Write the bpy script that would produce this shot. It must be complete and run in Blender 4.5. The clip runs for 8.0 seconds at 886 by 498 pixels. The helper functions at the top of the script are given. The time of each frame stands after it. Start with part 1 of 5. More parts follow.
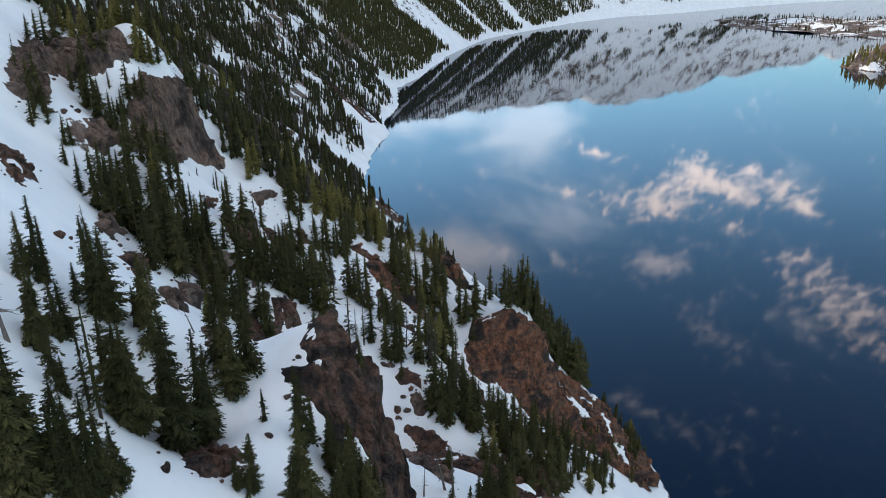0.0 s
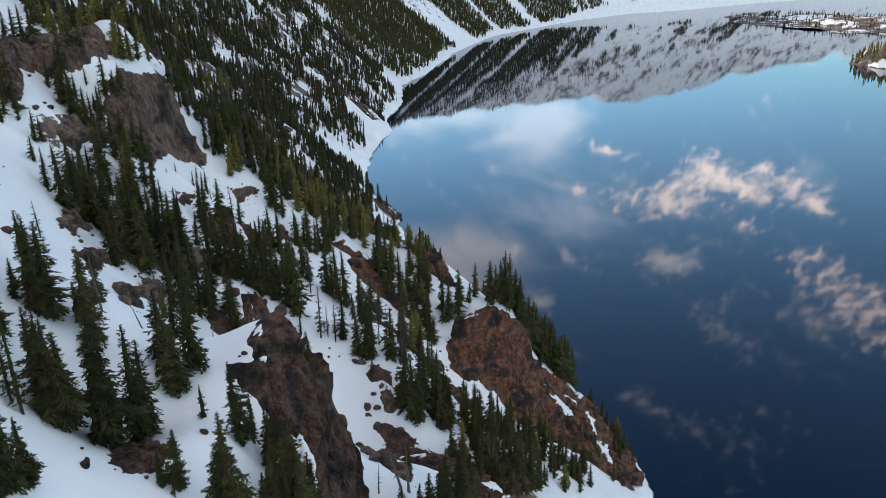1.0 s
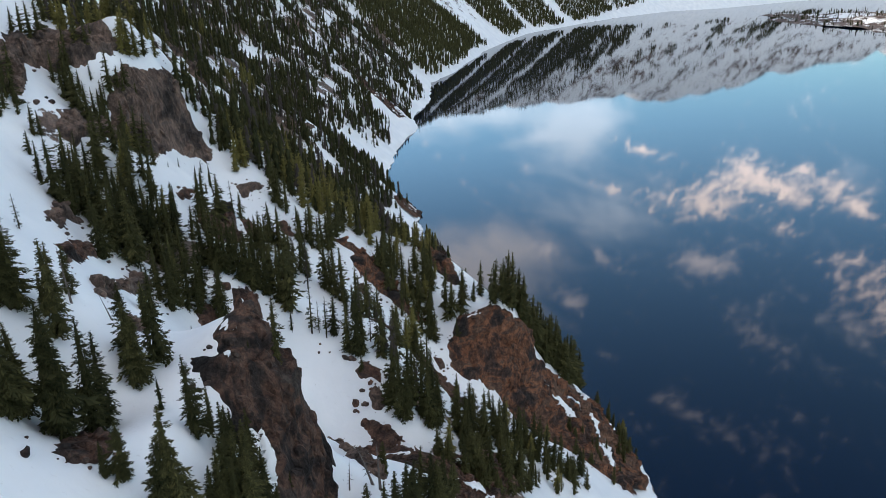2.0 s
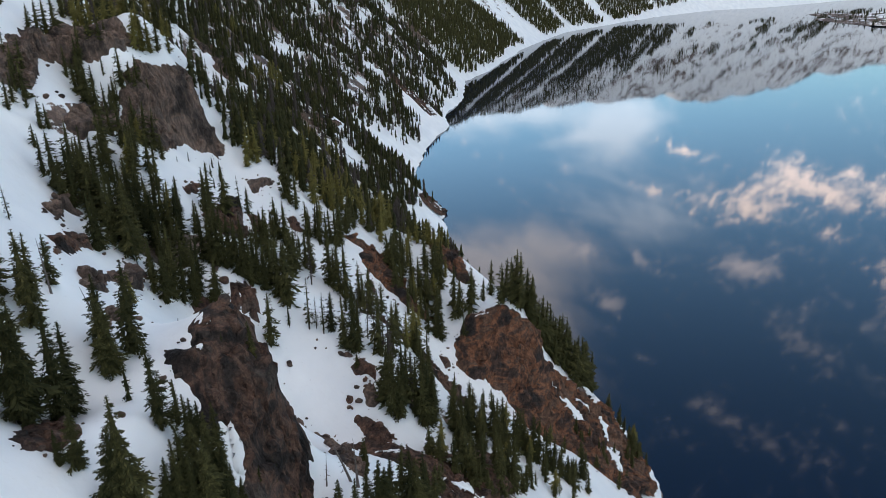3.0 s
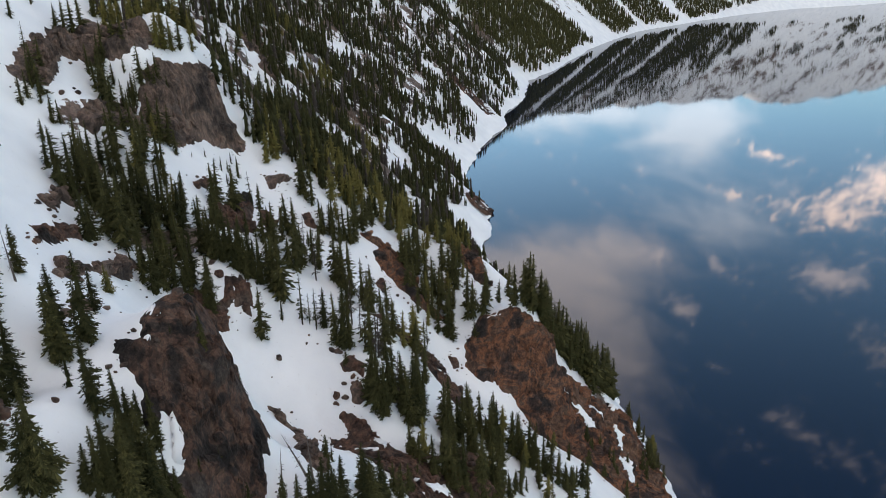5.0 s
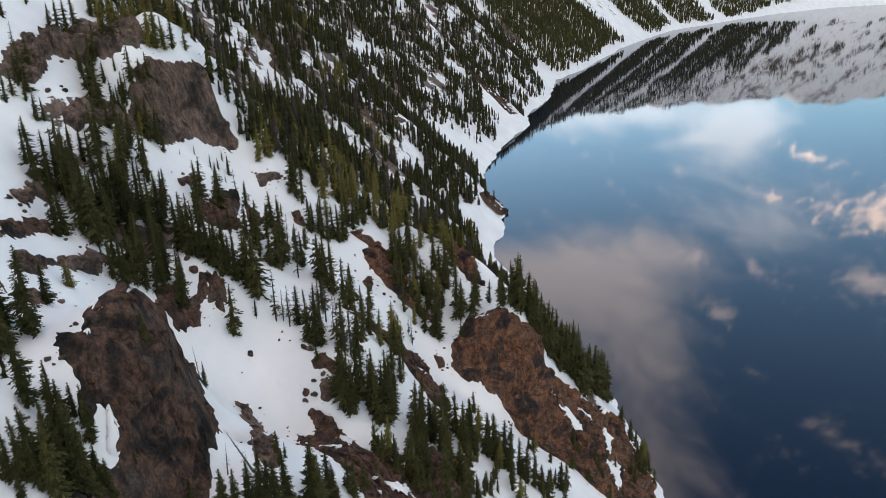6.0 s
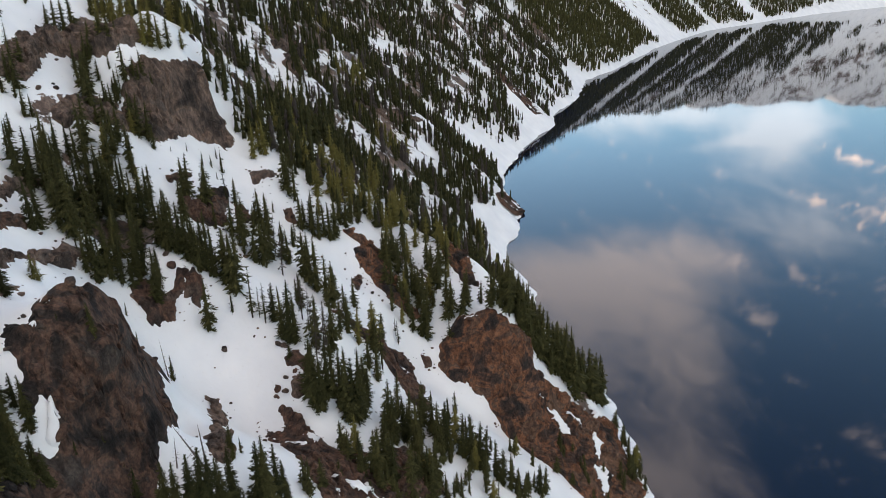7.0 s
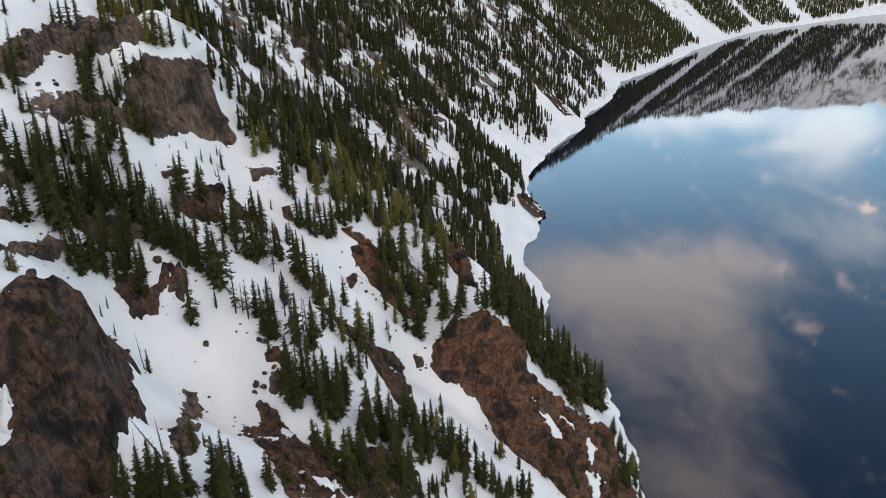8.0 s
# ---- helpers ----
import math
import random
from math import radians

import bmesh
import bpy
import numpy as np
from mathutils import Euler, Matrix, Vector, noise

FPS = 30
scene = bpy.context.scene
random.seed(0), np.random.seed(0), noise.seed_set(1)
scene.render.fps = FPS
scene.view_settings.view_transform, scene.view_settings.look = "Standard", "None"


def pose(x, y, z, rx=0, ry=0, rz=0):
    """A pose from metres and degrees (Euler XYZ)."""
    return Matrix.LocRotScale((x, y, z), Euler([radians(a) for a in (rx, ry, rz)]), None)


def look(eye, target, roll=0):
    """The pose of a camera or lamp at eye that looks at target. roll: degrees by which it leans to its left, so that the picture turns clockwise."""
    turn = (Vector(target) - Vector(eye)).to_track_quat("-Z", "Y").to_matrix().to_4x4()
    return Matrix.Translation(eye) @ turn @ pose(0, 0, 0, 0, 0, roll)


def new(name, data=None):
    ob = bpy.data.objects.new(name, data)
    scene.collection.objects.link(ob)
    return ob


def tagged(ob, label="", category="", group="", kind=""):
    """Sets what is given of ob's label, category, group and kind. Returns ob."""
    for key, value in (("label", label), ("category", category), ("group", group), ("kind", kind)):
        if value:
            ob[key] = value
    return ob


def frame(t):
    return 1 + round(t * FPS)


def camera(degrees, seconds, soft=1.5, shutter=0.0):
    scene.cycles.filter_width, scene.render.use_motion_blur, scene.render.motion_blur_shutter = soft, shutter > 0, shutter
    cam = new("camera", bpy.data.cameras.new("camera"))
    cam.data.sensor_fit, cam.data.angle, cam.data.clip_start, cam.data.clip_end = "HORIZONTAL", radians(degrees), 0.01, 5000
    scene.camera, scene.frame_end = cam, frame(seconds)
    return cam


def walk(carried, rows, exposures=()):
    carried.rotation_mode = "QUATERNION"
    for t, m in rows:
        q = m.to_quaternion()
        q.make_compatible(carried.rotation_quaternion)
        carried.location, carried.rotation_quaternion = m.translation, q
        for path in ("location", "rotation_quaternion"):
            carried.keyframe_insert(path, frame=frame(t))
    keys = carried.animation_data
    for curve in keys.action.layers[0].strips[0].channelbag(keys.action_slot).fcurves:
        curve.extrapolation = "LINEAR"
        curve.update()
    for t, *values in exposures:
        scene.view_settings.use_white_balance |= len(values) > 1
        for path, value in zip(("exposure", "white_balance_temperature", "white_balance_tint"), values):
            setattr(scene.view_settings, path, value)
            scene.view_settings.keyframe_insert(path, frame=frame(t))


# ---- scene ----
cam = camera(61.3, 8.0, soft=0.6)
METRES, EYE, TILT, LEAN, TURN = 110.0, 212.6, -20.3, 1.08, 0.0
ROWS = [
    (0.0, 0.0, 0.0, 0.0, 0.0, 0.0, -0.0),
    (0.5, 0.0494, 0.0032, -0.0009, 0.1, -0.11, 0.03),
    (1.0, 0.1009, 0.0075, -0.0011, 0.77, -0.2, -0.16),
    (1.5, 0.1544, 0.0124, -0.001, 1.93, -0.29, -0.53),
    (3.0, 0.3093, 0.0349, 0.002, 6.09, -0.57, -2.06),
    (3.5, 0.3547, 0.0425, 0.0048, 7.47, -0.67, -2.56),
    (4.0, 0.3977, 0.0508, 0.0082, 8.81, -0.76, -2.98),
    (4.5, 0.4456, 0.0613, 0.0108, 10.15, -0.82, -3.27),
    (6.0, 0.6689, 0.112, 0.0264, 14.07, -1.15, -4.27),
    (6.5, 0.7479, 0.1341, 0.0337, 15.37, -1.28, -4.68),
    (7.0, 0.8248, 0.1579, 0.0415, 16.8, -1.42, -5.15),
    (7.5, 0.8978, 0.1825, 0.0494, 18.28, -1.57, -5.67),
    (8.0, 0.9715, 0.2098, 0.0585, 19.82, -1.72, -6.25),
]
walk(cam, [(t, pose(0, 0, EYE, TILT, LEAN, TURN) @ pose(METRES * x, METRES * y, METRES * z, 90 + pitch, roll, yaw)) for t, x, y, z, yaw, pitch, roll in ROWS],
     exposures=[(0.0, 0.64, 6100, 9), (3.0, 0.69, 6450, 11), (8.0, 0.86, 7200, 15)])

# ---- sky and sun ----
SUN_AZ, SUN_EL = -43.0, 17.0      # degrees, left of +y, and above the horizon


def node(tree, kind, **props):
    n = tree.nodes.new(kind)
    if "operation" in props:
        n.operation = props["operation"]
    if "sky_type" in props:
        n.sky_type, n.sun_disc = props["sky_type"], props["sun_disc"]
    if "data_type" in props:
        n.data_type = props["data_type"]
    if "blend_type" in props:
        n.blend_type = props["blend_type"]
    if "interpolation_type" in props:
        n.interpolation_type = props["interpolation_type"]
    if "feature" in props:
        n.feature = props["feature"]
    if "attribute_name" in props:
        n.attribute_name = props["attribute_name"]
    return n


def mathn(tree, op, a, b=None, c=None):
    n = node(tree, "ShaderNodeMath", operation=op)
    for i, v in enumerate((a, b, c)):
        if v is None:
            continue
        if isinstance(v, (int, float)):
            n.inputs[i].default_value = v
        else:
            tree.links.new(v, n.inputs[i])
    return n.outputs[0]


def build_world():
    world = bpy.data.worlds.new("sky")
    scene.world = world
    world.use_nodes = True
    t = world.node_tree
    t.nodes.clear()
    out = node(t, "ShaderNodeOutputWorld")
    bg = node(t, "ShaderNodeBackground")
    bg.inputs["Strength"].default_value = SKY_STRENGTH
    sky = node(t, "ShaderNodeTexSky", sky_type="NISHITA", sun_disc=False)
    sky.sun_elevation, sky.sun_rotation = radians(SUN_EL), radians(SUN_AZ)
    sky.altitude, sky.air_density, sky.dust_density, sky.ozone_density = 1500, 1.0, 0.3, 1.3
    co = node(t, "ShaderNodeTexCoord")
    sep = node(t, "ShaderNodeSeparateXYZ")
    t.links.new(co.outputs["Generated"], sep.inputs[0])
    az = mathn(t, "MULTIPLY", mathn(t, "ARCTAN2", sep.outputs[0], sep.outputs[1]), 57.2958)
    el = mathn(t, "MULTIPLY", mathn(t, "ARCSINE", sep.outputs[2]), 57.2958)

    def coords(sx, sy, shear=0.0):
        c = node(t, "ShaderNodeCombineXYZ")
        t.links.new(mathn(t, "MULTIPLY", az, sx), c.inputs[0])
        t.links.new(mathn(t, "MULTIPLY_ADD", az, shear * sy, mathn(t, "MULTIPLY", el, sy)), c.inputs[1])
        return c.outputs[0]

    def cloud_noise(vec, detail, rough, dist):
        n = node(t, "ShaderNodeTexNoise")
        n.inputs["Scale"].default_value = 1.0
        n.inputs["Detail"].default_value = detail
        n.inputs["Roughness"].default_value = rough
        n.inputs["Distortion"].default_value = dist
        t.links.new(vec, n.inputs["Vector"])
        return n.outputs["Fac"]

    def bank(blobs):
        total = None
        for a, e, wa, we, tilt, amp in blobs:
            da = mathn(t, "SUBTRACT", az, a)
            de = mathn(t, "SUBTRACT", mathn(t, "SUBTRACT", el, e), mathn(t, "MULTIPLY", da, tilt))
            q = mathn(t, "ADD", mathn(t, "POWER", mathn(t, "ABSOLUTE", mathn(t, "DIVIDE", da, wa)), 2.0),
                      mathn(t, "POWER", mathn(t, "ABSOLUTE", mathn(t, "DIVIDE", de, we)), 2.0))
            g = mathn(t, "MULTIPLY", mathn(t, "EXPONENT", mathn(t, "MULTIPLY", q, -1.0)), amp)
            total = g if total is None else mathn(t, "ADD", total, g)
        return total

    def ramp(value, lo, hi):
        n = node(t, "ShaderNodeMapRange", interpolation_type="SMOOTHSTEP")
        n.inputs[1].default_value, n.inputs[2].default_value = lo, hi
        t.links.new(value, n.inputs[0])
        return n.outputs[0]

    def over(base, fac, color):
        m = node(t, "ShaderNodeMix", data_type="RGBA")
        t.links.new(fac, m.inputs["Factor"])
        t.links.new(base, m.inputs[6])
        m.inputs[7].default_value = (*color, 1)
        return m.outputs[2]

    puff = cloud_noise(coords(0.9, 1.7, 0.4), 8, 0.66, 0.8)
    heap = bank(PUFFS)
    wisp = cloud_noise(coords(0.05, 0.17, -0.25), 6, 0.6, 1.0)
    # sunlit puffs over the far wall, then thin grey sheets and the pale veil above the peaks
    lit = mathn(t, "MULTIPLY", ramp(mathn(t, "ADD", mathn(t, "MULTIPLY", puff, 3.6), heap), 2.02, 2.95), ramp(heap, 0.03, 0.2))
    curl = cloud_noise(coords(0.26, 0.42, -0.3), 7, 0.62, 1.0)
    grey = ramp(mathn(t, "ADD", mathn(t, "MULTIPLY", mathn(t, "ADD", wisp, curl), 0.75), bank(SHEETS)), 0.88, 1.78)
    soft = ramp(mathn(t, "ADD", mathn(t, "MULTIPLY", mathn(t, "ADD", curl, puff), 1.7), bank(SOFT)), 1.86, 2.70)
    veil = ramp(mathn(t, "ADD", mathn(t, "ADD", mathn(t, "MULTIPLY", wisp, 1.1), mathn(t, "MULTIPLY", curl, 0.7)), bank(VEILS)), 1.0, 1.8)
    # unseen clouds overhead and to the sides, added to whiten the skylight
    wide = ramp(cloud_noise(coords(0.028, 0.05, 0.1), 5, 0.6, 0.6), 0.40, 0.58)
    high = mathn(t, "MULTIPLY", wide, mathn(t, "ADD", ramp(el, 52.0, 70.0), ramp(mathn(t, "ABSOLUTE", az), 45.0, 75.0)))
    tone = node(t, "ShaderNodeMix", data_type="RGBA", blend_type="MULTIPLY")
    tone.inputs["Factor"].default_value = 1.0
    t.links.new(sky.outputs[0], tone.inputs[6])
    tone.inputs[7].default_value = (0.82, 1.0, 1.0, 1)
    # paler and brighter low down, deeper overhead
    fade = node(t, "ShaderNodeMapRange", interpolation_type="SMOOTHSTEP")
    for k, v in enumerate((14.0, 44.0, 1.35, 0.80)):
        fade.inputs[k + 1].default_value = v
    t.links.new(el, fade.inputs[0])
    low = mathn(t, "MULTIPLY", fade.outputs[0], mathn(t, "MULTIPLY_ADD", ramp(el, 3.0, 15.0), 0.26, 0.74))
    scaled = node(t, "ShaderNodeVectorMath", operation="SCALE")
    t.links.new(tone.outputs[2], scaled.inputs[0])
    t.links.new(low, scaled.inputs["Scale"])
    color = scaled.outputs[0]
    color = over(color, mathn(t, "MULTIPLY", mathn(t, "MINIMUM", high, 1.0), 0.8), CLOUD_UNSEEN)
    color = over(color, mathn(t, "MULTIPLY", veil, 0.6), CLOUD_VEIL)
    color = over(color, mathn(t, "MULTIPLY", grey, 0.75), CLOUD_GREY)
    color = over(color, mathn(t, "MULTIPLY", soft, 0.6), CLOUD_SOFT)
    color = over(color, mathn(t, "MULTIPLY", lit, 0.78), CLOUD_LIT)
    t.links.new(color, bg.inputs["Color"])
    t.links.new(bg.outputs[0], out.inputs[0])


SKY_STRENGTH = 0.14
CLOUD_LIT, CLOUD_SOFT, CLOUD_GREY, CLOUD_VEIL, CLOUD_UNSEEN = (18, 14.4, 12.4), (13.5, 12.0, 11.6), (10.5, 9.8, 9.8), (10.4, 11.3, 12.4), (7.6, 7.35, 7.2)
# azimuth, elevation, half widths, slope, amount
PUFFS = [(15.2, 16.8, 3.25, 0.96, 0.05, 0.62), (17.3, 15.4, 1.9, 1.32, -0.2, 0.6), (18.8, 13.5, 1.46, 0.96, 0.3, 0.52), (20.5, 15.0, 2.24, 0.96, 0.15, 0.6), (22.4, 15.2, 1.79, 0.72, 0.2, 0.57),
         (22.8, 13.9, 1.34, 0.72, 0.3, 0.52), (25.4, 14.9, 1.57, 0.96, 0.45, 0.62), (26.8, 15.9, 1.12, 0.48, 0.4, 0.54), (22.1, 17.9, 1.23, 0.48, 0.0, 0.48), (11.4, 12.8, 2.13, 0.48, 0.25, 0.57),
         (9.4, 15.9, 1.57, 0.48, 0.1, 0.54), (26.4, 19.3, 1.79, 0.6, -0.1, 0.6), (27.4, 20.9, 1.79, 1.2, 0.1, 0.54), (31.0, 22.6, 2.91, 2.28, 0.3, 0.6), (20.2, 15.6, 6.4, 1.9, 0.1, 0.14)]
SOFT = [(17.0, 20.9, 2.2, 1.2, 0.0, 1.0), (5.0, 20.5, 1.5, 0.8, 0.1, 0.60), (9.0, 21.0, 1.6, 0.7, 0.3, 0.55), (6.8, 24.6, 1.6, 0.8, 0.2, 0.60), (21.0, 25.3, 2.8, 1.3, 0.4, 0.50), (27.5, 22.5, 3.0, 2.0, 0.3, 0.40),
        (17.2, 32.0, 3.8, 1.2, 0.25, 0.44), (23.6, 32.9, 2.8, 1.2, 0.3, 0.36), (9.5, 28.2, 1.2, 0.5, 0.2, 0.45)]
SHEETS = [(3.5, 20.3, 6.0, 2.0, 0.1, 0.50), (-8, 22.5, 9.0, 3.2, 0.0, 0.85), (-7, 28, 7.5, 4.5, 0.0, 0.62), (0.5, 24.0, 5.0, 4.0, 0.25, 0.42), (2.0, 30.0, 4.0, 3.6, 0.2, 0.48), (3.0, 36.0, 6.0, 3.6, 0.0, 0.55), (-4, 36, 7, 4.0, 0.0, 0.55), (6, 42, 10, 4, 0.0, 0.45)]
VEILS = [(0, 10.2, 6, 1.2, 0.0, 0.60), (6.8, 11.4, 3.4, 2.4, -0.30, 0.85), (4.5, 12.0, 5.0, 0.5, -0.22, 0.40), (15, 16, 12, 3.0, 0.0, 0.24), (-6, 11, 7, 1.6, 0.0, 0.34), (8, 17.5, 6, 2.2, 0.0, 0.24), (9.4, 19.3, 4.5, 2.4, 0.2, 0.24), (26, 13.5, 2.0, 1.6, 0.0, 0.3)]
build_world()

sun = new("sun", bpy.data.lights.new("sun", "SUN"))
sun.data.energy, sun.data.angle, sun.data.color = 2.6, radians(0.6), (1.0, 0.80, 0.55)
a, e = radians(SUN_AZ), radians(SUN_EL)
sun.matrix_world = look((0, 0, 0), (-math.sin(a) * math.cos(e), -math.cos(a) * math.cos(e), -math.sin(e)))

# ---- materials ----
def material(name, roughness=0.8, spec=0.3):
    m = bpy.data.materials.new(name)
    m.use_nodes = True
    b = m.node_tree.nodes["Principled BSDF"]
    b.inputs["Roughness"].default_value = roughness
    b.inputs["Specular IOR Level"].default_value = spec
    return m, m.node_tree, b


def noise_node(t, scale, detail=4.0, rough=0.55, vec=None, dist=0.0):
    n = node(t, "ShaderNodeTexNoise")
    n.inputs["Scale"].default_value, n.inputs["Detail"].default_value = scale, detail
    n.inputs["Roughness"].default_value, n.inputs["Distortion"].default_value = rough, dist
    if vec is None:
        vec = node(t, "ShaderNodeNewGeometry").outputs["Position"]
    t.links.new(vec, n.inputs["Vector"])
    return n.outputs["Fac"]


def color_ramp(t, fac, stops):
    r = node(t, "ShaderNodeValToRGB")
    while len(r.color_ramp.elements) < len(stops):
        r.color_ramp.elements.new(0.5)
    for el, (p, c) in zip(r.color_ramp.elements, stops):
        el.position, el.color = p, (*c, 1)
    t.links.new(fac, r.inputs[0])
    return r.outputs[0]


def mix_color(t, fac, a, b, blend="MIX"):
    m = node(t, "ShaderNodeMix", data_type="RGBA", blend_type=blend)
    for sock, v in ((m.inputs["Factor"], fac), (m.inputs[6], a), (m.inputs[7], b)):
        if isinstance(v, (int, float)):
            sock.default_value = v
        elif isinstance(v, tuple):
            sock.default_value = (*v, 1)
        else:
            t.links.new(v, sock)
    return m.outputs[2]


def bump(t, b, height, strength, distance):
    n = node(t, "ShaderNodeBump")
    n.inputs["Strength"].default_value, n.inputs["Distance"].default_value = strength, distance
    t.links.new(height, n.inputs["Height"])
    t.links.new(n.outputs[0], b.inputs["Normal"])


def step(t, value, lo, hi):
    n = node(t, "ShaderNodeMapRange", interpolation_type="SMOOTHSTEP")
    n.inputs[1].default_value, n.inputs[2].default_value = lo, hi
    t.links.new(value, n.inputs[0])
    return n.outputs[0]


def attribute(t, name):
    return node(t, "ShaderNodeAttribute", attribute_name=name).outputs["Fac"]


ROCK_TONES = {
    "rust": [(0.38, (0.030, 0.026, 0.025)), (0.46, (0.078, 0.049, 0.039)), (0.52, (0.220, 0.102, 0.058)), (0.57, (0.092, 0.060, 0.047)), (0.66, (0.180, 0.104, 0.070))],
    "warm": [(0.36, (0.030, 0.026, 0.025)), (0.45, (0.068, 0.046, 0.039)), (0.53, (0.145, 0.082, 0.060)), (0.60, (0.092, 0.062, 0.051)), (0.70, (0.130, 0.098, 0.082))],
    # purple-brown rock, its tone darkened further for the shade on the crag
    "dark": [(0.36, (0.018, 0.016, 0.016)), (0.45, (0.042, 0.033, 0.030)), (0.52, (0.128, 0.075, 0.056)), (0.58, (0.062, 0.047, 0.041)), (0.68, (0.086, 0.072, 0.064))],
    "grey": [(0.34, (0.045, 0.037, 0.034)), (0.46, (0.100, 0.075, 0.064)), (0.55, (0.185, 0.128, 0.102)), (0.64, (0.140, 0.110, 0.096))],
}


def rock_colors(t, tone):
    """Volcanic rock: broad stains, clefts between blocks with shade in their colour, streaks down the face, lichen
    flecks, fine grain.
    """
    broad = noise_node(t, 0.10, 7, 0.6, dist=0.5)
    geo = node(t, "ShaderNodeNewGeometry")
    squash = node(t, "ShaderNodeMapping")
    squash.inputs["Scale"].default_value = (1.0, 1.0, 0.35)
    t.links.new(geo.outputs["Position"], squash.inputs["Vector"])
    streak = noise_node(t, 0.55, 6, 0.6, squash.outputs[0], 0.4)
    grain = noise_node(t, 1.7, 6, 0.7)
    cells = node(t, "ShaderNodeTexVoronoi", feature="DISTANCE_TO_EDGE")
    cells.inputs["Scale"].default_value = 0.30
    warp = node(t, "ShaderNodeMix", data_type="RGBA", blend_type="ADD")
    warp.inputs["Factor"].default_value = 1.0
    t.links.new(squash.outputs[0], warp.inputs[6])
    wn = node(t, "ShaderNodeTexNoise")
    wn.inputs["Scale"].default_value, wn.inputs["Detail"].default_value = 0.5, 5.0
    t.links.new(geo.outputs["Position"], wn.inputs["Vector"])
    t.links.new(mix_color(t, 1.0, wn.outputs["Color"], (3.0, 3.0, 3.0), "MULTIPLY"), warp.inputs[7])
    t.links.new(warp.outputs[2], cells.inputs["Vector"])
    crack = step(t, cells.outputs["Distance"], 0.0, 0.07)
    c = color_ramp(t, broad, ROCK_TONES[tone])
    c = mix_color(t, 0.75, c, mix_color(t, step(t, streak, 0.34, 0.66), (0.55, 0.54, 0.55), (1.40, 1.36, 1.30)), "MULTIPLY")
    c = mix_color(t, 0.7, c, mix_color(t, step(t, grain, 0.34, 0.66), (0.62, 0.62, 0.63), (1.34, 1.32, 1.28)), "MULTIPLY")
    # darkens the cell edges to paint shade into the cracks
    c = mix_color(t, 0.35, c, mix_color(t, crack, (0.30, 0.30, 0.31), (1.0, 1.0, 1.0)), "MULTIPLY")
    lichen = mathn(t, "MULTIPLY", step(t, noise_node(t, 0.9, 5, 0.7, dist=0.6), 0.66, 0.74), 0.45)
    c = mix_color(t, lichen, c, (0.085, 0.080, 0.040))
    return c, mathn(t, "ADD", streak, mathn(t, "MULTIPLY", crack, 0.2)), grain


def snow_colors(t):
    wide = noise_node(t, 0.05, 4, 0.5)
    dirt = noise_node(t, 0.9, 7, 0.75, dist=0.5)
    # broad greyer tones put the soft shade of undulations into the snow colour
    c = color_ramp(t, wide, [(0.3, (0.76, 0.77, 0.79)), (0.7, (0.88, 0.88, 0.88))])
    speck = step(t, dirt, 0.59, 0.74)
    return mix_color(t, mathn(t, "MULTIPLY", speck, 0.35), c, (0.42, 0.38, 0.34))


def make_ground():
    m, t, b = material("snow_and_soil", 0.75, 0.25)
    bare = attribute(t, "bare")
    edge = noise_node(t, 0.35, 6, 0.65)
    blotch = mathn(t, "MULTIPLY", mathn(t, "MULTIPLY_ADD", noise_node(t, 0.035, 6, 0.7), 2.6, -1.3), step(t, bare, 0.0, 0.25))
    mask = step(t, mathn(t, "ADD", mathn(t, "ADD", bare, blotch), mathn(t, "MULTIPLY_ADD", edge, 1.2, -0.6)), 0.46, 0.54)
    rock, streak, grain = rock_colors(t, "grey")
    c = mix_color(t, mask, snow_colors(t), rock)
    t.links.new(c, b.inputs["Base Color"])
    h = mathn(t, "ADD", mathn(t, "MULTIPLY", noise_node(t, 0.35, 5, 0.55), 0.5),
              mathn(t, "MULTIPLY", mathn(t, "MULTIPLY", grain, mask), 0.8))
    bump(t, b, h, 0.5, 0.8)
    return m


def make_rock(name, tone):
    m, t, b = material(name, 0.9, 0.2)
    c, streak, grain = rock_colors(t, tone)
    t.links.new(c, b.inputs["Base Color"])
    bump(t, b, mathn(t, "ADD", streak, mathn(t, "MULTIPLY", grain, 0.6)), 0.8, 1.2)
    return m


def make_snow():
    m, t, b = material("lying_snow", 0.75, 0.25)
    t.links.new(snow_colors(t), b.inputs["Base Color"])
    bump(t, b, noise_node(t, 0.5, 5, 0.55), 0.4, 0.5)
    return m


def make_needles(name, dark, light, sun_tip):
    m, t, b = material(name, 0.8, 0.06)
    rnd = node(t, "ShaderNodeObjectInfo").outputs["Random"]
    isl = node(t, "ShaderNodeNewGeometry").outputs["Random Per Island"]
    clump = noise_node(t, 0.9, 4, 0.6)
    f = mathn(t, "ADD", mathn(t, "MULTIPLY", isl, 0.35), mathn(t, "ADD", mathn(t, "MULTIPLY", rnd, 0.35), mathn(t, "MULTIPLY", clump, 0.4)))
    c = color_ramp(t, f, [(0.2, dark), (0.72, light), (1.0, sun_tip)])
    t.links.new(c, b.inputs["Base Color"])
    return m


def make_bark(name, a, c):
    m, t, b = material(name, 0.9, 0.15)
    t.links.new(color_ramp(t, noise_node(t, 3.0, 5, 0.7), [(0.3, a), (0.7, c)]), b.inputs["Base Color"])
    return m


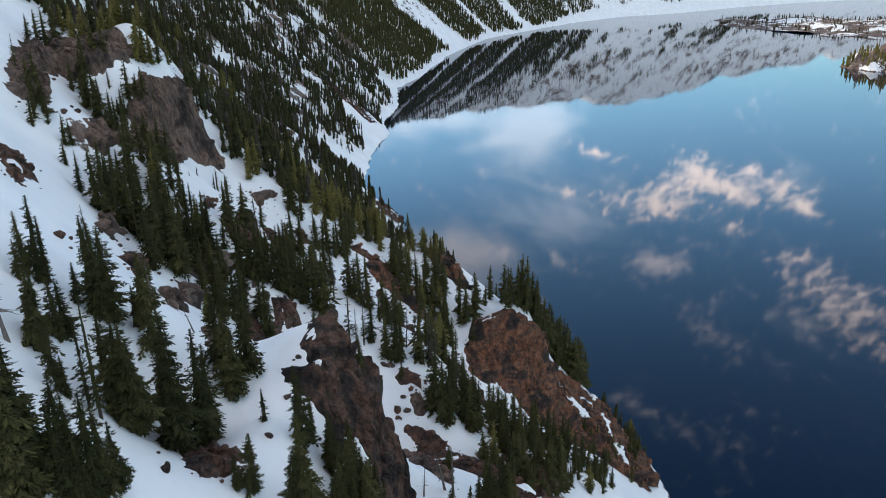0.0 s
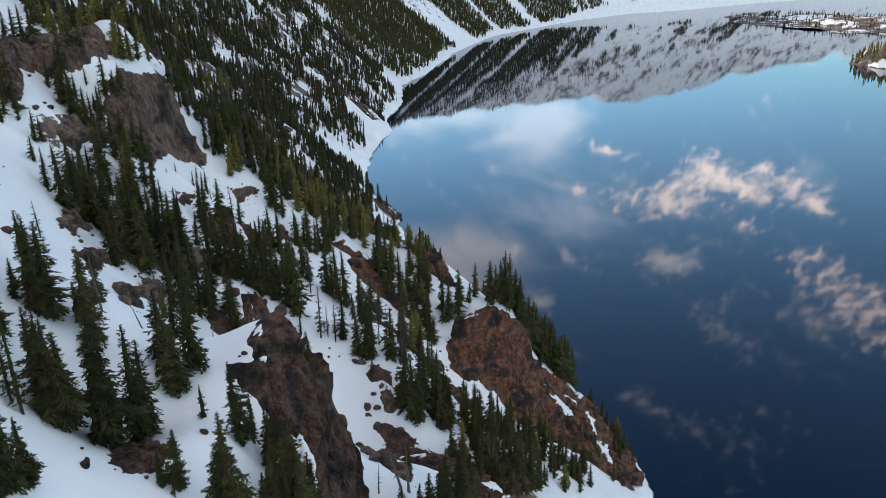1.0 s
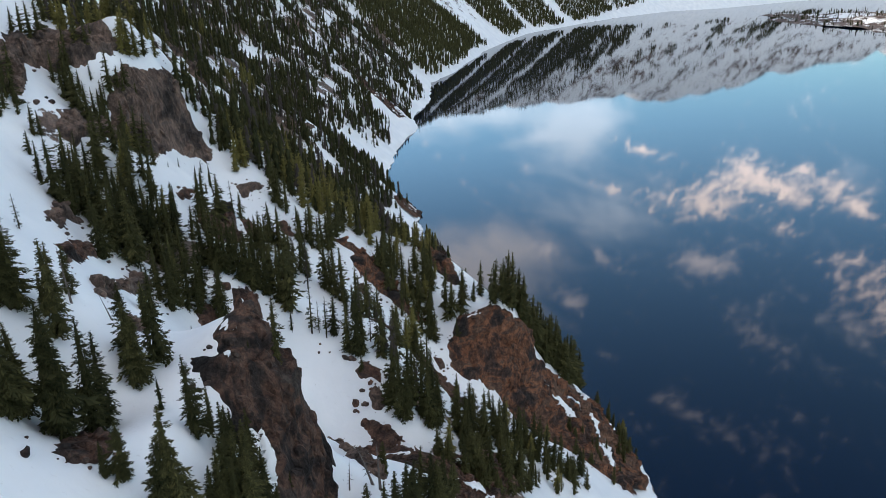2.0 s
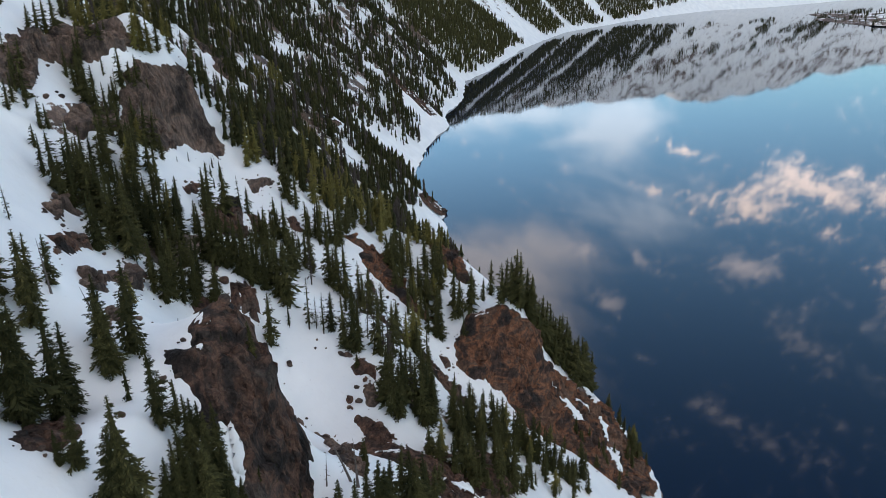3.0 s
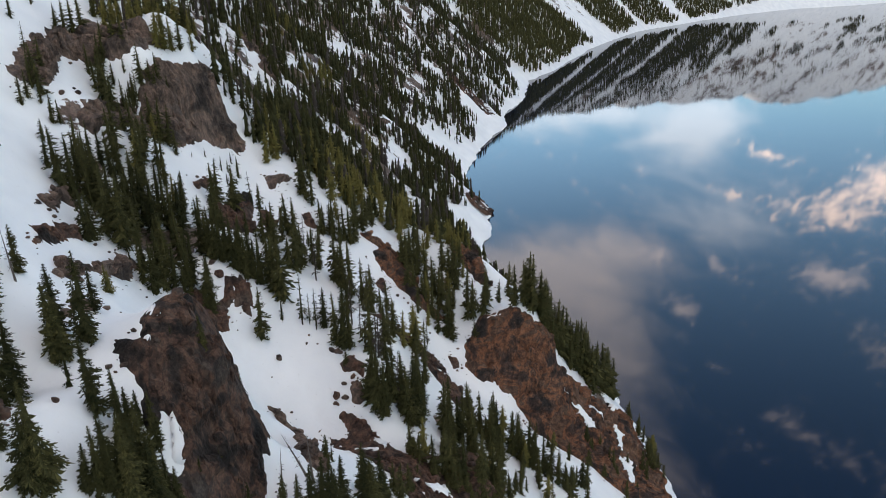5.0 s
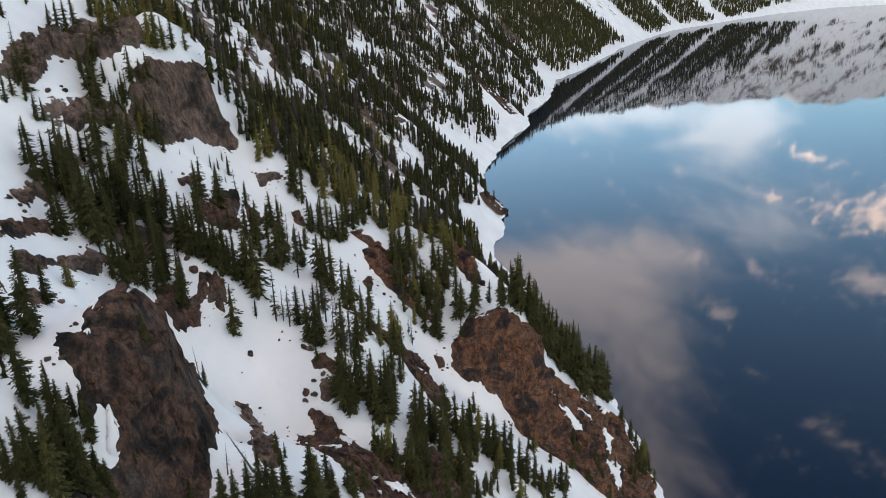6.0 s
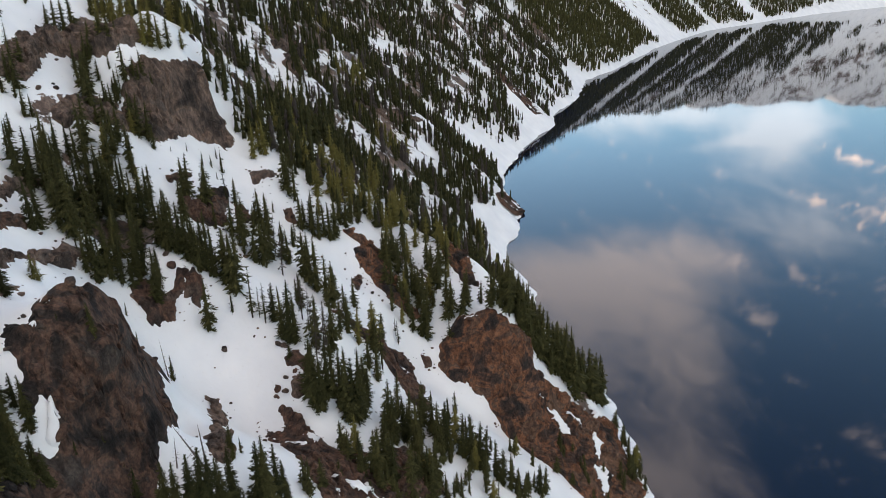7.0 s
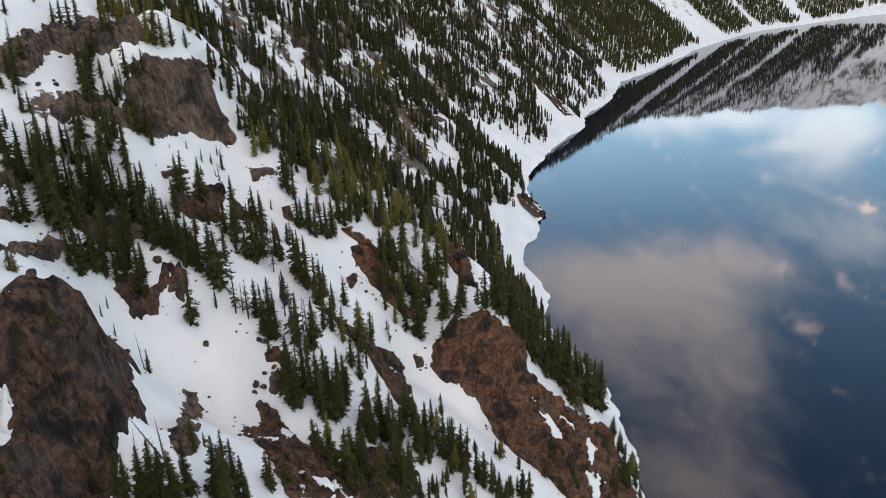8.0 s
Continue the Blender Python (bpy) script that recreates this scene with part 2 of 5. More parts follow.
def make_water():
    m, t, b = material("lake_water", 0.035, 0.5)
    b.inputs["IOR"].default_value = 1.43
    tone = noise_node(t, 0.004, 3, 0.5)
    deep = color_ramp(t, tone, [(0.3, (0.0003, 0.0028, 0.0135)), (0.7, (0.0004, 0.0042, 0.0190))])
    t.links.new(deep, b.inputs["Base Color"])
    ripple = mathn(t, "ADD", mathn(t, "MULTIPLY", noise_node(t, 0.02, 3, 0.5), 1.0), mathn(t, "MULTIPLY", noise_node(t, 0.25, 3, 0.5), 0.06))
    bump(t, b, ripple, 0.03, 1.0)
    return m


SNOW_GROUND, SNOW = make_ground(), make_snow()
ROCK_WARM, ROCK_GREY = make_rock("red_brown_volcanic_rock", "warm"), make_rock("grey_brown_volcanic_rock", "grey")
ROCK_RUST, ROCK_SHADED = make_rock("rusty_volcanic_rock", "rust"), make_rock("shade_darkened_volcanic_rock", "dark")
NEEDLES = make_needles("conifer_needles", (0.016, 0.018, 0.008), (0.055, 0.054, 0.021), (0.132, 0.114, 0.042))
# conifer needles again, with the sunlight on some crowns put into the colour
NEEDLES_SUNLIT = make_needles("sunlit_conifer_needles", (0.062, 0.060, 0.020), (0.140, 0.122, 0.037), (0.245, 0.196, 0.058))
NEEDLES_DRY = make_needles("dry_brown_needles", (0.045, 0.037, 0.033), (0.080, 0.067, 0.058), (0.115, 0.098, 0.086))
BARK, DEADWOOD = make_bark("dark_bark", (0.030, 0.022, 0.017), (0.075, 0.058, 0.046)), make_bark("weathered_deadwood", (0.09, 0.075, 0.065), (0.22, 0.19, 0.17))
WATER = make_water()

# ---- land form ----
# shoreline, from behind the camera along the near wall and round to the far one: x, y, height of the rim above it
SHORE = np.array([(230, -700, 320), (190, -300, 320), (165, 0, 320), (138, 110, 320), (115, 175, 320), (93, 263, 320), (86, 304, 320), (79, 326, 320),
                  (60, 372, 320), (5, 452, 320), (3, 490, 320), (-31, 535, 320), (-34, 587, 320), (-43, 663, 320), (-71, 713, 320), (-91, 786, 320),
                  (-93, 933, 320), (-79, 1057, 320), (-97, 1140, 320), (-78, 1271, 320), (-95, 1500, 310)], float)
FAR_SHORE = np.array([(-40, 1740, 300), (0, 2070, 290), (142, 2600, 280), (508, 3265, 400), (841, 3700, 500), (1164, 3890, 455), (1704, 4426, 640),
                      (2264, 4813, 520), (2900, 5150, 420), (3900, 5300, 420)], float)
RISE = 0.86
# swells and hollows of the near wall: x, y, half widths, height
SWELLS = [(-60, 192, 50, 50, -19.2), (30, 300, 35, 35, 18.2), (-20, 120, 12, 12, 19.7), (-40, 96, 12, 12, -11.1), (20, 252, 30, 14, -10.1),
          (-30, 204, 30, 14, 9.3), (-110, 288, 14, 30, 20.5), (30, 276, 12, 12, 24.7), (0, 324, 30, 14, 13.8), (-70, 264, 30, 14, -9.7),
          (-20, 168, 30, 14, -9.6), (-150, 384, 50, 50, -14.1), (-10, 108, 12, 12, -7.8), (30, 264, 12, 12, -12.9), (-110, 216, 14, 30, -3.2),
          (-10, 216, 14, 30, 7.4), (-50, 192, 12, 12, 8.2), (90, 288, 35, 35, 4.3)]
# smaller knolls and gullies
KNOLLS = [(2, 252, 12, 26, -6.6), (-22, 156, 22, 22, -7.9), (-28, 96, 10, 10, 6.3), (-88, 216, 26, 12, 5.5),
          (-28, 264, 10, 10, -5.0), (-64, 174, 10, 10, 3.8), (-4, 276, 10, 10, -6.3), (14, 210, 12, 26, -4.8), (-64, 276, 10, 10, 3.7), (-88, 282, 10, 10, -3.0), (-112, 240, 26, 12, -3.4), (74, 264, 10, 10, -3.2), (-4, 186, 10, 10, 4.3), (-16, 174, 10, 10, -4.6),
          (-106, 210, 10, 10, 2.7), (44, 258, 10, 10, -3.8), (-4, 240, 10, 10, -2.5)]
# the body of the great crag
CRAG = [(-28, 136, 10, 10, 13.9), (-8, 118, 6, 11, -14.2), (-16, 140, 5, 5, -10.6), (-6, 100, 5, 5, -8.6), (-22, 134, 5, 5, 5.7), (-14, 108, 5, 5, 4.5), (-30, 150, 5, 5, 3.7), (-22, 124, 5, 5, 2.7), (-18, 116, 11, 6, -2.6), (-14, 136, 5, 5, -3.6)]
CLIFF = (14.5, 1.5)     # rise and drop of the tall cliff over the even slope
LATTICE = np.random.RandomState(5).rand(64, 64)


def value_noise(x, y):
    x, y = np.asarray(x, float), np.asarray(y, float)
    i, j = np.floor(x).astype(int), np.floor(y).astype(int)
    u, v = x - i, y - j
    u, v = u * u * (3 - 2 * u), v * v * (3 - 2 * v)
    g = lambda a, b: LATTICE[a % 64, b % 64]
    return (g(i, j) * (1 - u) + g(i + 1, j) * u) * (1 - v) + (g(i, j + 1) * (1 - u) + g(i + 1, j + 1) * u) * v - 0.5


def fractal(x, y, octaves=4, gain=0.5):
    total, amp = 0.0, 1.0
    for k in range(octaves):
        total = total + amp * value_noise(x * 2 ** k + 7.3 * k, y * 2 ** k + 3.1 * k)
        amp *= gain
    return total


SHORE_Y = np.arange(-700, 1502, 2.0)
SHORE_LINE = np.interp(SHORE_Y, SHORE[:, 1], SHORE[:, 0])
SHORE_LINE = np.convolve(np.pad(SHORE_LINE, 12, "edge"), np.hanning(27)[1:-1] / np.hanning(27).sum(), "valid")


def shore_x(y):
    return np.interp(y, SHORE_Y, SHORE_LINE)


def smooth01(a, lo, hi):
    f = np.clip((np.asarray(a, float) - lo) / (hi - lo), 0, 1)
    return f * f * (3 - 2 * f)


def relief(x, y, d):
    """What the wall has over its even slope."""
    up = smooth01(d, 2, 30)
    total = np.zeros(np.broadcast(x, y).shape)
    for cx, cy, sx, sy, h in SWELLS + KNOLLS + CRAG:
        total = total + h * np.exp(-((x - cx) / sx) ** 2 - ((y - cy) / sy) ** 2)
    # the tall cliff: a sheer step between two snow shelves
    u = 0.24 * (y - 261) - 0.97 * (x + 92)
    along = smooth01(y, 236, 252) * (1 - smooth01(y, 272, 290))
    total = total + along * (CLIFF[0] * smooth01(u, 1.0, 7.5) * (1 - smooth01(u, 9, 40)) - CLIFF[1] * (1 - smooth01(u, -1.0, 3.0)) * (1 - smooth01(-u, 2, 20)))
    total = total * smooth01(d, -4, 12)
    spur = np.abs(value_noise(y / 95.0, 3.3 + 0 * y)) * 2
    far = smooth01(y, 380, 560)
    total = total + far * up * (0.5 - spur) * np.minimum(d, 260) * 0.16
    total = total + up * (1.5 + 4.0 * far) * fractal(x / 26.0, y / 26.0, 4, 0.5)
    return total + 0.6 * fractal(x / 6.0, y / 6.0, 3, 0.5)


def wall_height(d, rim):
    """The slope up from the shore, rounded off at the rim."""
    w = 22.0
    z = RISE * d
    return np.where(z < rim - 160, z, -w * np.logaddexp(-z / w, -rim / w)) - np.maximum(d - rim / RISE - 60, 0) * 0.25


def ground_z(x, y):
    """Height of the near wall over the lake, at places x, y up to 1500 m ahead."""
    d = shore_x(y) - x
    return wall_height(d, 320.0) + relief(x, y, d)
# ---- end of land form ----


def mesh_object(name, verts, faces, mat, parent=None, smooth=False):
    me = bpy.data.meshes.new(name)
    me.from_pydata([tuple(v) for v in verts], [], [tuple(f) for f in faces])
    if smooth:
        me.polygons.foreach_set("use_smooth", [True] * len(me.polygons))
    for m in (mat if isinstance(mat, (list, tuple)) else [mat]):
        me.materials.append(m)
    ob = new(name, me)
    ob.parent = parent
    return ob


def grid_faces(n, m):
    i, j = np.meshgrid(np.arange(n - 1), np.arange(m - 1), indexing="ij")
    a = (i * m + j).ravel()
    return np.stack([a, a + m, a + m + 1, a + 1], 1).tolist()


# dark earth and rock showing under the crowded trees: x, y, half widths
BARE_SPOTS = [(-70, 184, 6, 8), (-66, 190, 7, 8), (-80, 189, 4, 9), (-66, 204, 7, 7), (-58, 210, 6, 6), (16, 200, 8, 6), (27, 189, 7, 7), (11, 173, 8, 7),
              (2, 191, 4, 7), (0, 232, 4, 8), (73, 282, 8, 14), (-57, 360, 14, 20), (-66, 330, 12, 12), (-42, 376, 14, 16), (-88, 198, 5, 9), (-102, 205, 5, 8),
              (-132, 266, 6, 10), (-5, 288, 6, 10), (-22, 295, 10, 8), (60, 300, 10, 16), (30, 170, 10, 8)]


FAR_GRID = []


def build_ground():
    ys = np.concatenate([np.arange(-700, 30, 30.0), np.arange(30, 430, 1.7), np.arange(430, 900, 4.0), np.arange(900, 1500.1, 8.0)])
    ds = np.concatenate([np.arange(-60, -6, 9.0), np.arange(-6, 250, 1.7), np.arange(250, 420, 6.0), np.arange(420, 1200, 40.0)])
    Y, D = np.meshgrid(ys, ds, indexing="ij")
    X = shore_x(Y) - D + 4.0 * fractal(Y / 17.0, 0 * Y, 4, 0.6) * (1 - smooth01(D, 5, 30))
    Z = wall_height(D, 320.0) + relief(X, Y, D)
    # the far wall goes on in the same sheet, leaning away from its own shore
    pts = np.vstack([SHORE[-1:], FAR_SHORE])
    arc = np.concatenate([[0], np.cumsum(np.hypot(*np.diff(pts[:, :2], axis=0).T))])
    s = np.arange(20, arc[-1], 18.0)
    P = np.stack([np.interp(s, arc, pts[:, k]) for k in range(3)], 1)
    tang = np.gradient(np.stack([np.convolve(np.pad(P[:, k], 20, "edge"), np.ones(41) / 41, "valid") for k in range(2)], 1), axis=0)
    tang /= np.linalg.norm(tang, axis=1)[:, None]
    nx, ny = -tang[:, 1], tang[:, 0]
    blend = smooth01(s, 0, 500)
    nx, ny = nx * blend - (1 - blend), ny * blend
    ln = np.hypot(nx, ny)
    nx, ny = nx / ln, ny / ln
    S, D2 = np.meshgrid(s, ds, indexing="ij")
    jag = 14 * fractal(S / 160.0, 0 * S + 9.1, 3, 0.6)
    X2 = P[:, 0][:, None] + nx[:, None] * (D2 + jag)
    Y2 = P[:, 1][:, None] + ny[:, None] * (D2 + jag)
    ridge = P[:, 2][:, None] + 40 * fractal(S / 210.0, 0 * S + 2.7, 4, 0.6)
    up = smooth01(D2, 4, 120)
    Z2 = wall_height(D2, ridge) + up * (0.5 - np.abs(value_noise(S / 130.0 + D2 / 900.0, 0 * S + 5.5)) * 2) * np.minimum(D2, 400) * 0.13 + up * 10 * fractal(X2 / 60, Y2 / 60, 4, 0.55)
    FAR_GRID.extend((X2, Y2, Z2, S, D2))
    X, Y, Z, D = (np.vstack(v) for v in ((X, X2), (Y, Y2), (Z, Z2), (D, D2)))
    ground = mesh_object("ground", np.stack([X, Y, Z], -1).reshape(-1, 3), grid_faces(*X.shape), SNOW_GROUND, smooth=True)
    # bare soil and rock: forest floor beyond the near slope, gullies of the far wall
    bare = 0.62 * smooth01(Y, 300, 480) * smooth01(D, 45, 95) * (1 - 0.5 * smooth01(Y, 1500, 2400))
    bare = bare + 0.34 * smooth01(Y, 1900, 2600) * smooth01(fractal(X / 110, Y / 110 + Z / 150, 4, 0.65), 0.0, 0.25) * smooth01(Z, 120, 260)
    bare = bare - 0.12 + 0.5 * fractal(X / 22.0, Y / 22.0, 4, 0.6) * (bare > 0.02)
    for cx, cy, rx, ry in BARE_SPOTS:
        bare = bare + 0.85 * np.exp(-((X - cx) / rx) ** 2 - ((Y - cy) / ry) ** 2)
    bare = np.maximum(bare, 0.75 * smooth01(-D, -1.2, 1.0))
    att = ground.data.attributes.new("bare", "FLOAT", "POINT")
    att.data.foreach_set("value", bare.ravel().astype(np.float32))
    return tagged(ground, "steep snow-covered crater wall with patches of bare soil", "hillside", kind="structure")


build_ground()

water = mesh_object("water", [(-700, -2500, 0), (6500, -2500, 0), (6500, 7000, 0), (-700, 7000, 0)], [(0, 1, 2, 3)], WATER)
tagged(water, "still deep-blue crater lake mirroring clouds and snowy walls", "lake", kind="structure")

# ---- conifers ----
def branch_spray(out, base, yaw, length, droop, rng, segs):
    """One drooping branch: twigs set to both sides like a feather, each a folded tuft of needles, the tip turned up."""
    vs, fs = out
    n = 2 * segs + 1
    for k in range(n):
        f = 0.30 + 0.70 * k / n
        r = length * f * 0.84
        z = base - droop * length * f ** 1.3 + 0.18 * length * f ** 4
        turn = 0.0 if k == n - 1 else (1 if k % 2 else -1) * rng.uniform(0.35, 1.1)
        a = yaw + turn
        ln = max(length * (0.58 - 0.24 * f) * rng.uniform(0.6, 1.25) * (1.3 if segs < 3 else (3.0 / segs) ** 0.55), 0.18)
        w = ln * rng.uniform(0.17, 0.28)
        px, py = math.cos(yaw) * r, math.sin(yaw) * r
        dx, dy = math.cos(a), math.sin(a)
        hang = ln * rng.uniform(0.15, 0.75)
        n0 = len(vs)
        vs.append((px, py, z))
        vs.append((px + dx * ln * 0.5 - dy * w, py + dy * ln * 0.5 + dx * w, z - hang * 0.5 - 0.9 * w))
        vs.append((px + dx * ln, py + dy * ln, z - hang))
        vs.append((px + dx * ln * 0.5 + dy * w, py + dy * ln * 0.5 - dx * w, z - hang * 0.4 - 0.9 * w))
        fs.append((n0, n0 + 2, n0 + 1))
        fs.append((n0, n0 + 3, n0 + 2))


def crown_shape(rng, height, slim, bare, sparse, rings, per, segs):
    """A spire: nearly a column low down, drawing in over its upper half, with bitten-out gaps and stray long branches."""
    vs, fs = [], []
    lean = rng.uniform(0, 6.28)
    side = rng.uniform(0.05, 0.35)
    gaps = [(rng.uniform(0.05, 0.8), rng.uniform(0, 6.28)) for _ in range(5)]
    for k in range(rings):
        f = ((k + rng.uniform(0.0, 1.0)) / rings) ** 0.85
        z = height * (bare + (1 - bare) * f)
        reach = slim * height * ((1 - f) ** 0.60 * 0.96 + 0.03) * (0.55 + 0.45 * min(1, (f + 0.03) * 4.5))
        reach *= 1 + 0.30 * math.sin(k * 1.1 + lean) * rng.random()
        n = max(4, int(per * (0.5 + 0.6 * (1 - f))))
        off = rng.uniform(0, 6.28)
        for i in range(n):
            yaw = off + 6.283 * i / n + rng.uniform(-0.4, 0.4)
            bitten = any(abs(f - gf) < 0.07 and math.cos(yaw - ga) > 0.3 for gf, ga in gaps)
            if rng.random() < sparse + (0.55 if bitten else 0):
                continue
            ln = reach * rng.uniform(0.42, 1.08) * (1 + side * math.cos(yaw - lean)) * (1.35 if rng.random() < 0.07 else 1.0)
            branch_spray((vs, fs), z + rng.uniform(-0.4, 0.4) * height / rings, yaw, ln, rng.uniform(0.25, 0.85) * (1.15 - 0.9 * f), rng, segs)
    # the dense heart of the crown: ragged skirts that let no light through
    for k in range(9):
        f0, f1 = k / 9, min(0.96, k / 9 + 0.24)
        r = 0.50 * (1 - sparse) ** 2 * slim * height * ((1 - f0) ** 0.7)
        n0, n = len(vs), 9
        for i in range(n):
            a = 6.283 * i / n + k
            q = r * (rng.uniform(0.8, 1.2) if i % 2 else rng.uniform(0.4, 0.7))
            vs.append((q * math.cos(a), q * math.sin(a), height * (bare + (1 - bare) * f0) - (0.04 * height * rng.random() if i % 2 else 0)))
        vs.append((0, 0, height * (bare + (1 - bare) * f1)))
        fs += [(n0 + i, n0 + (i + 1) % n, n0 + n) for i in range(n)]
    tip = len(vs)
    r = 0.010 * height
    vs += [(r, 0, height * 0.94), (-r * 0.5, r * 0.87, height * 0.94), (-r * 0.5, -r * 0.87, height * 0.94), (0, 0, height)]
    fs += [(tip, tip + 1, tip + 3), (tip + 1, tip + 2, tip + 3), (tip + 2, tip, tip + 3)]
    return vs, fs


def trunk_shape(rng, height, radius, sides=7, top=0.97, bend=0.0):
    vs, fs = [], []
    rows = 6
    for k in range(rows + 1):
        f = k / rows
        r = radius * (1 - 0.93 * f) * (1.35 if k == 0 else 1.0)
        ox, oy = bend * f * f * height, 0.4 * bend * math.sin(3 * f) * height
        z = -1.6 if k == 0 else height * top * f
        for i in range(sides):
            a = 6.283 * i / sides
            q = r * rng.uniform(0.88, 1.12)
            vs.append((ox + q * math.cos(a), oy + q * math.sin(a), z))
    for k in range(rows):
        for i in range(sides):
            a, b = k * sides + i, k * sides + (i + 1) % sides
            fs.append((a, b, b + sides, a + sides))
    fs.append(tuple(range(rows * sides, (rows + 1) * sides)))
    return vs, fs


def dead_branches(rng, height, bare, count, reach):
    vs, fs = [], []
    for k in range(count):
        f = bare + (0.96 - bare) * (k + rng.random()) / count
        yaw, z = rng.uniform(0, 6.28), height * f
        ln = reach * height * (1.05 - f) * rng.uniform(0.5, 1.2)
        dx, dy, r = math.cos(yaw), math.sin(yaw), 0.0075 * height * (1.2 - f)
        n0 = len(vs)
        rise = rng.uniform(-0.35, 0.15)
        for q, s in ((0.0, 1.0), (0.55, 0.7), (1.0, 0.15)):
            zz = z + rise * ln * q - 0.15 * ln * q * q
            vs += [(dx * ln * q - dy * r * s, dy * ln * q + dx * r * s, zz - r * s * 0.5), (dx * ln * q + dy * r * s, dy * ln * q - dx * r * s, zz - r * s * 0.5), (dx * ln * q, dy * ln * q, zz + r * s)]
        for q in range(2):
            a = n0 + 3 * q
            fs += [(a, a + 1, a + 4, a + 3), (a + 1, a + 2, a + 5, a + 4), (a + 2, a, a + 3, a + 5)]
    return vs, fs


def conifer_model(seed, slim, bare, needles, sparse, rings, per, segs):
    """A conifer 20 m high, to be scaled; kept as meshes for its copies."""
    rng = random.Random(seed)
    crown, trunk = bpy.data.meshes.new("crown"), bpy.data.meshes.new("trunk")
    crown.from_pydata(*[(v, [], f) for v, f in [crown_shape(rng, 20.0, slim, bare, sparse, rings, per, segs)]][0])
    crown.materials.append(needles)
    trunk.from_pydata(*[(v, [], f) for v, f in [trunk_shape(rng, 20.0, 0.26)]][0])
    trunk.materials.append(BARK)
    return crown, trunk


FIR_FORMS = ((0.174, 0.04), (0.194, 0.03), (0.152, 0.07), (0.180, 0.09), (0.202, 0.04), (0.160, 0.02), (0.188, 0.05), (0.142, 0.06))
MODELS = {
    "fir": [conifer_model(10 + k, w, b, NEEDLES, 0.13, 38, 10, 5) for k, (w, b) in enumerate(FIR_FORMS)],
    "crowded": [conifer_model(70 + k, w, b, NEEDLES, 0.09, 26, 9, 2) for k, (w, b) in enumerate(FIR_FORMS)],
    "broad": [conifer_model(20 + k, w, b, NEEDLES, 0.12, 52, 12, 6) for k, (w, b) in enumerate(((0.182, 0.05), (0.200, 0.03), (0.162, 0.07), (0.188, 0.06), (0.152, 0.04), (0.172, 0.05)))],
    "sunlit_fir": [conifer_model(30 + k, w, 0.06, NEEDLES_SUNLIT, 0.10, 26, 9, 2) for k, w in enumerate((0.190, 0.210, 0.175))],
    "thin": [conifer_model(40 + k, 0.125, 0.12, NEEDLES, 0.36, 28, 8, 3) for k in range(3)],
    "dry": [conifer_model(50 + k, 0.110, 0.18, NEEDLES_DRY, 0.50, 28, 8, 3) for k in range(2)],
    "young": [conifer_model(60 + k, 0.17, 0.01, NEEDLES, 0.05, 17, 8, 3) for k in range(2)],
}
TREE_LABELS = {"fir": "dark green spire-shaped mountain conifer standing in snow", "broad": "tall dense dark conifer with drooping branches in snow",
               "sunlit_fir": "yellow-green conifer with a sunlit crown on the slope",
               "thin": "slender conifer with thin ragged branches in snow", "dry": "dying conifer with sparse grey-brown needles",
               "young": "small young conifer poking out of the snow"}
TREE_RNG = random.Random(77)


JOINED = []      # trees of the crowded stands, gathered into one mesh


def conifer(x, y, height, kind="fir", single=True):
    crown, trunk = TREE_RNG.choice(MODELS["crowded" if kind == "fir" and not single else kind])
    s = height / 20.0
    w = s * TREE_RNG.uniform(0.88, 1.15)
    place = pose(x, y, float(ground_z(x, y)) - 0.2, TREE_RNG.uniform(-2, 2), TREE_RNG.uniform(-1, 3), TREE_RNG.uniform(0, 360)) @ Matrix.Diagonal((w, w, s, 1))
    if not single:
        JOINED.append((crown, trunk, place))
        return
    tree = tagged(new("conifer"), TREE_LABELS[kind], "tree", "conifers on the crater wall")
    tree.matrix_world = place
    for name, me in (("crown", crown), ("trunk", trunk)):
        new(name, me).parent = tree


def join_stands():
    """All crowded trees as one mesh of crowns and trunks."""
    data, V, F, M, base = {}, [], [], [], 0
    mats = [NEEDLES, NEEDLES_SUNLIT, NEEDLES_DRY, BARK]
    for crown, trunk, place in JOINED:
        for me in (crown, trunk):
            if me not in data:
                co = np.empty(len(me.vertices) * 3)
                me.vertices.foreach_get("co", co)
                me.calc_loop_triangles()
                tri = np.empty(len(me.loop_triangles) * 3, int)
                me.loop_triangles.foreach_get("vertices", tri)
                data[me] = co.reshape(-1, 3), tri.reshape(-1, 3), mats.index(me.materials[0])
            co, tri, mat = data[me]
            m = np.array(place)
            V.append(co @ m[:3, :3].T + m[:3, 3])
            F.append(tri + base)
            M.append(np.full(len(tri), mat))
            base += len(co)
    return joined_mesh("conifer_stand", np.vstack(V), np.vstack(F), np.concatenate(M), mats)


def joined_mesh(name, V, F, M, mats):
    me = bpy.data.meshes.new(name)
    me.vertices.add(len(V))
    me.vertices.foreach_set("co", V.ravel())
    me.loops.add(F.size)
    me.loops.foreach_set("vertex_index", F.ravel())
    me.polygons.add(len(F))
    me.polygons.foreach_set("loop_start", np.arange(0, F.size, 3))
    me.polygons.foreach_set("loop_total", np.full(len(F), 3))
    for m in mats:
        me.materials.append(m)
    me.polygons.foreach_set("material_index", M)
    me.update()
    return new(name, me)


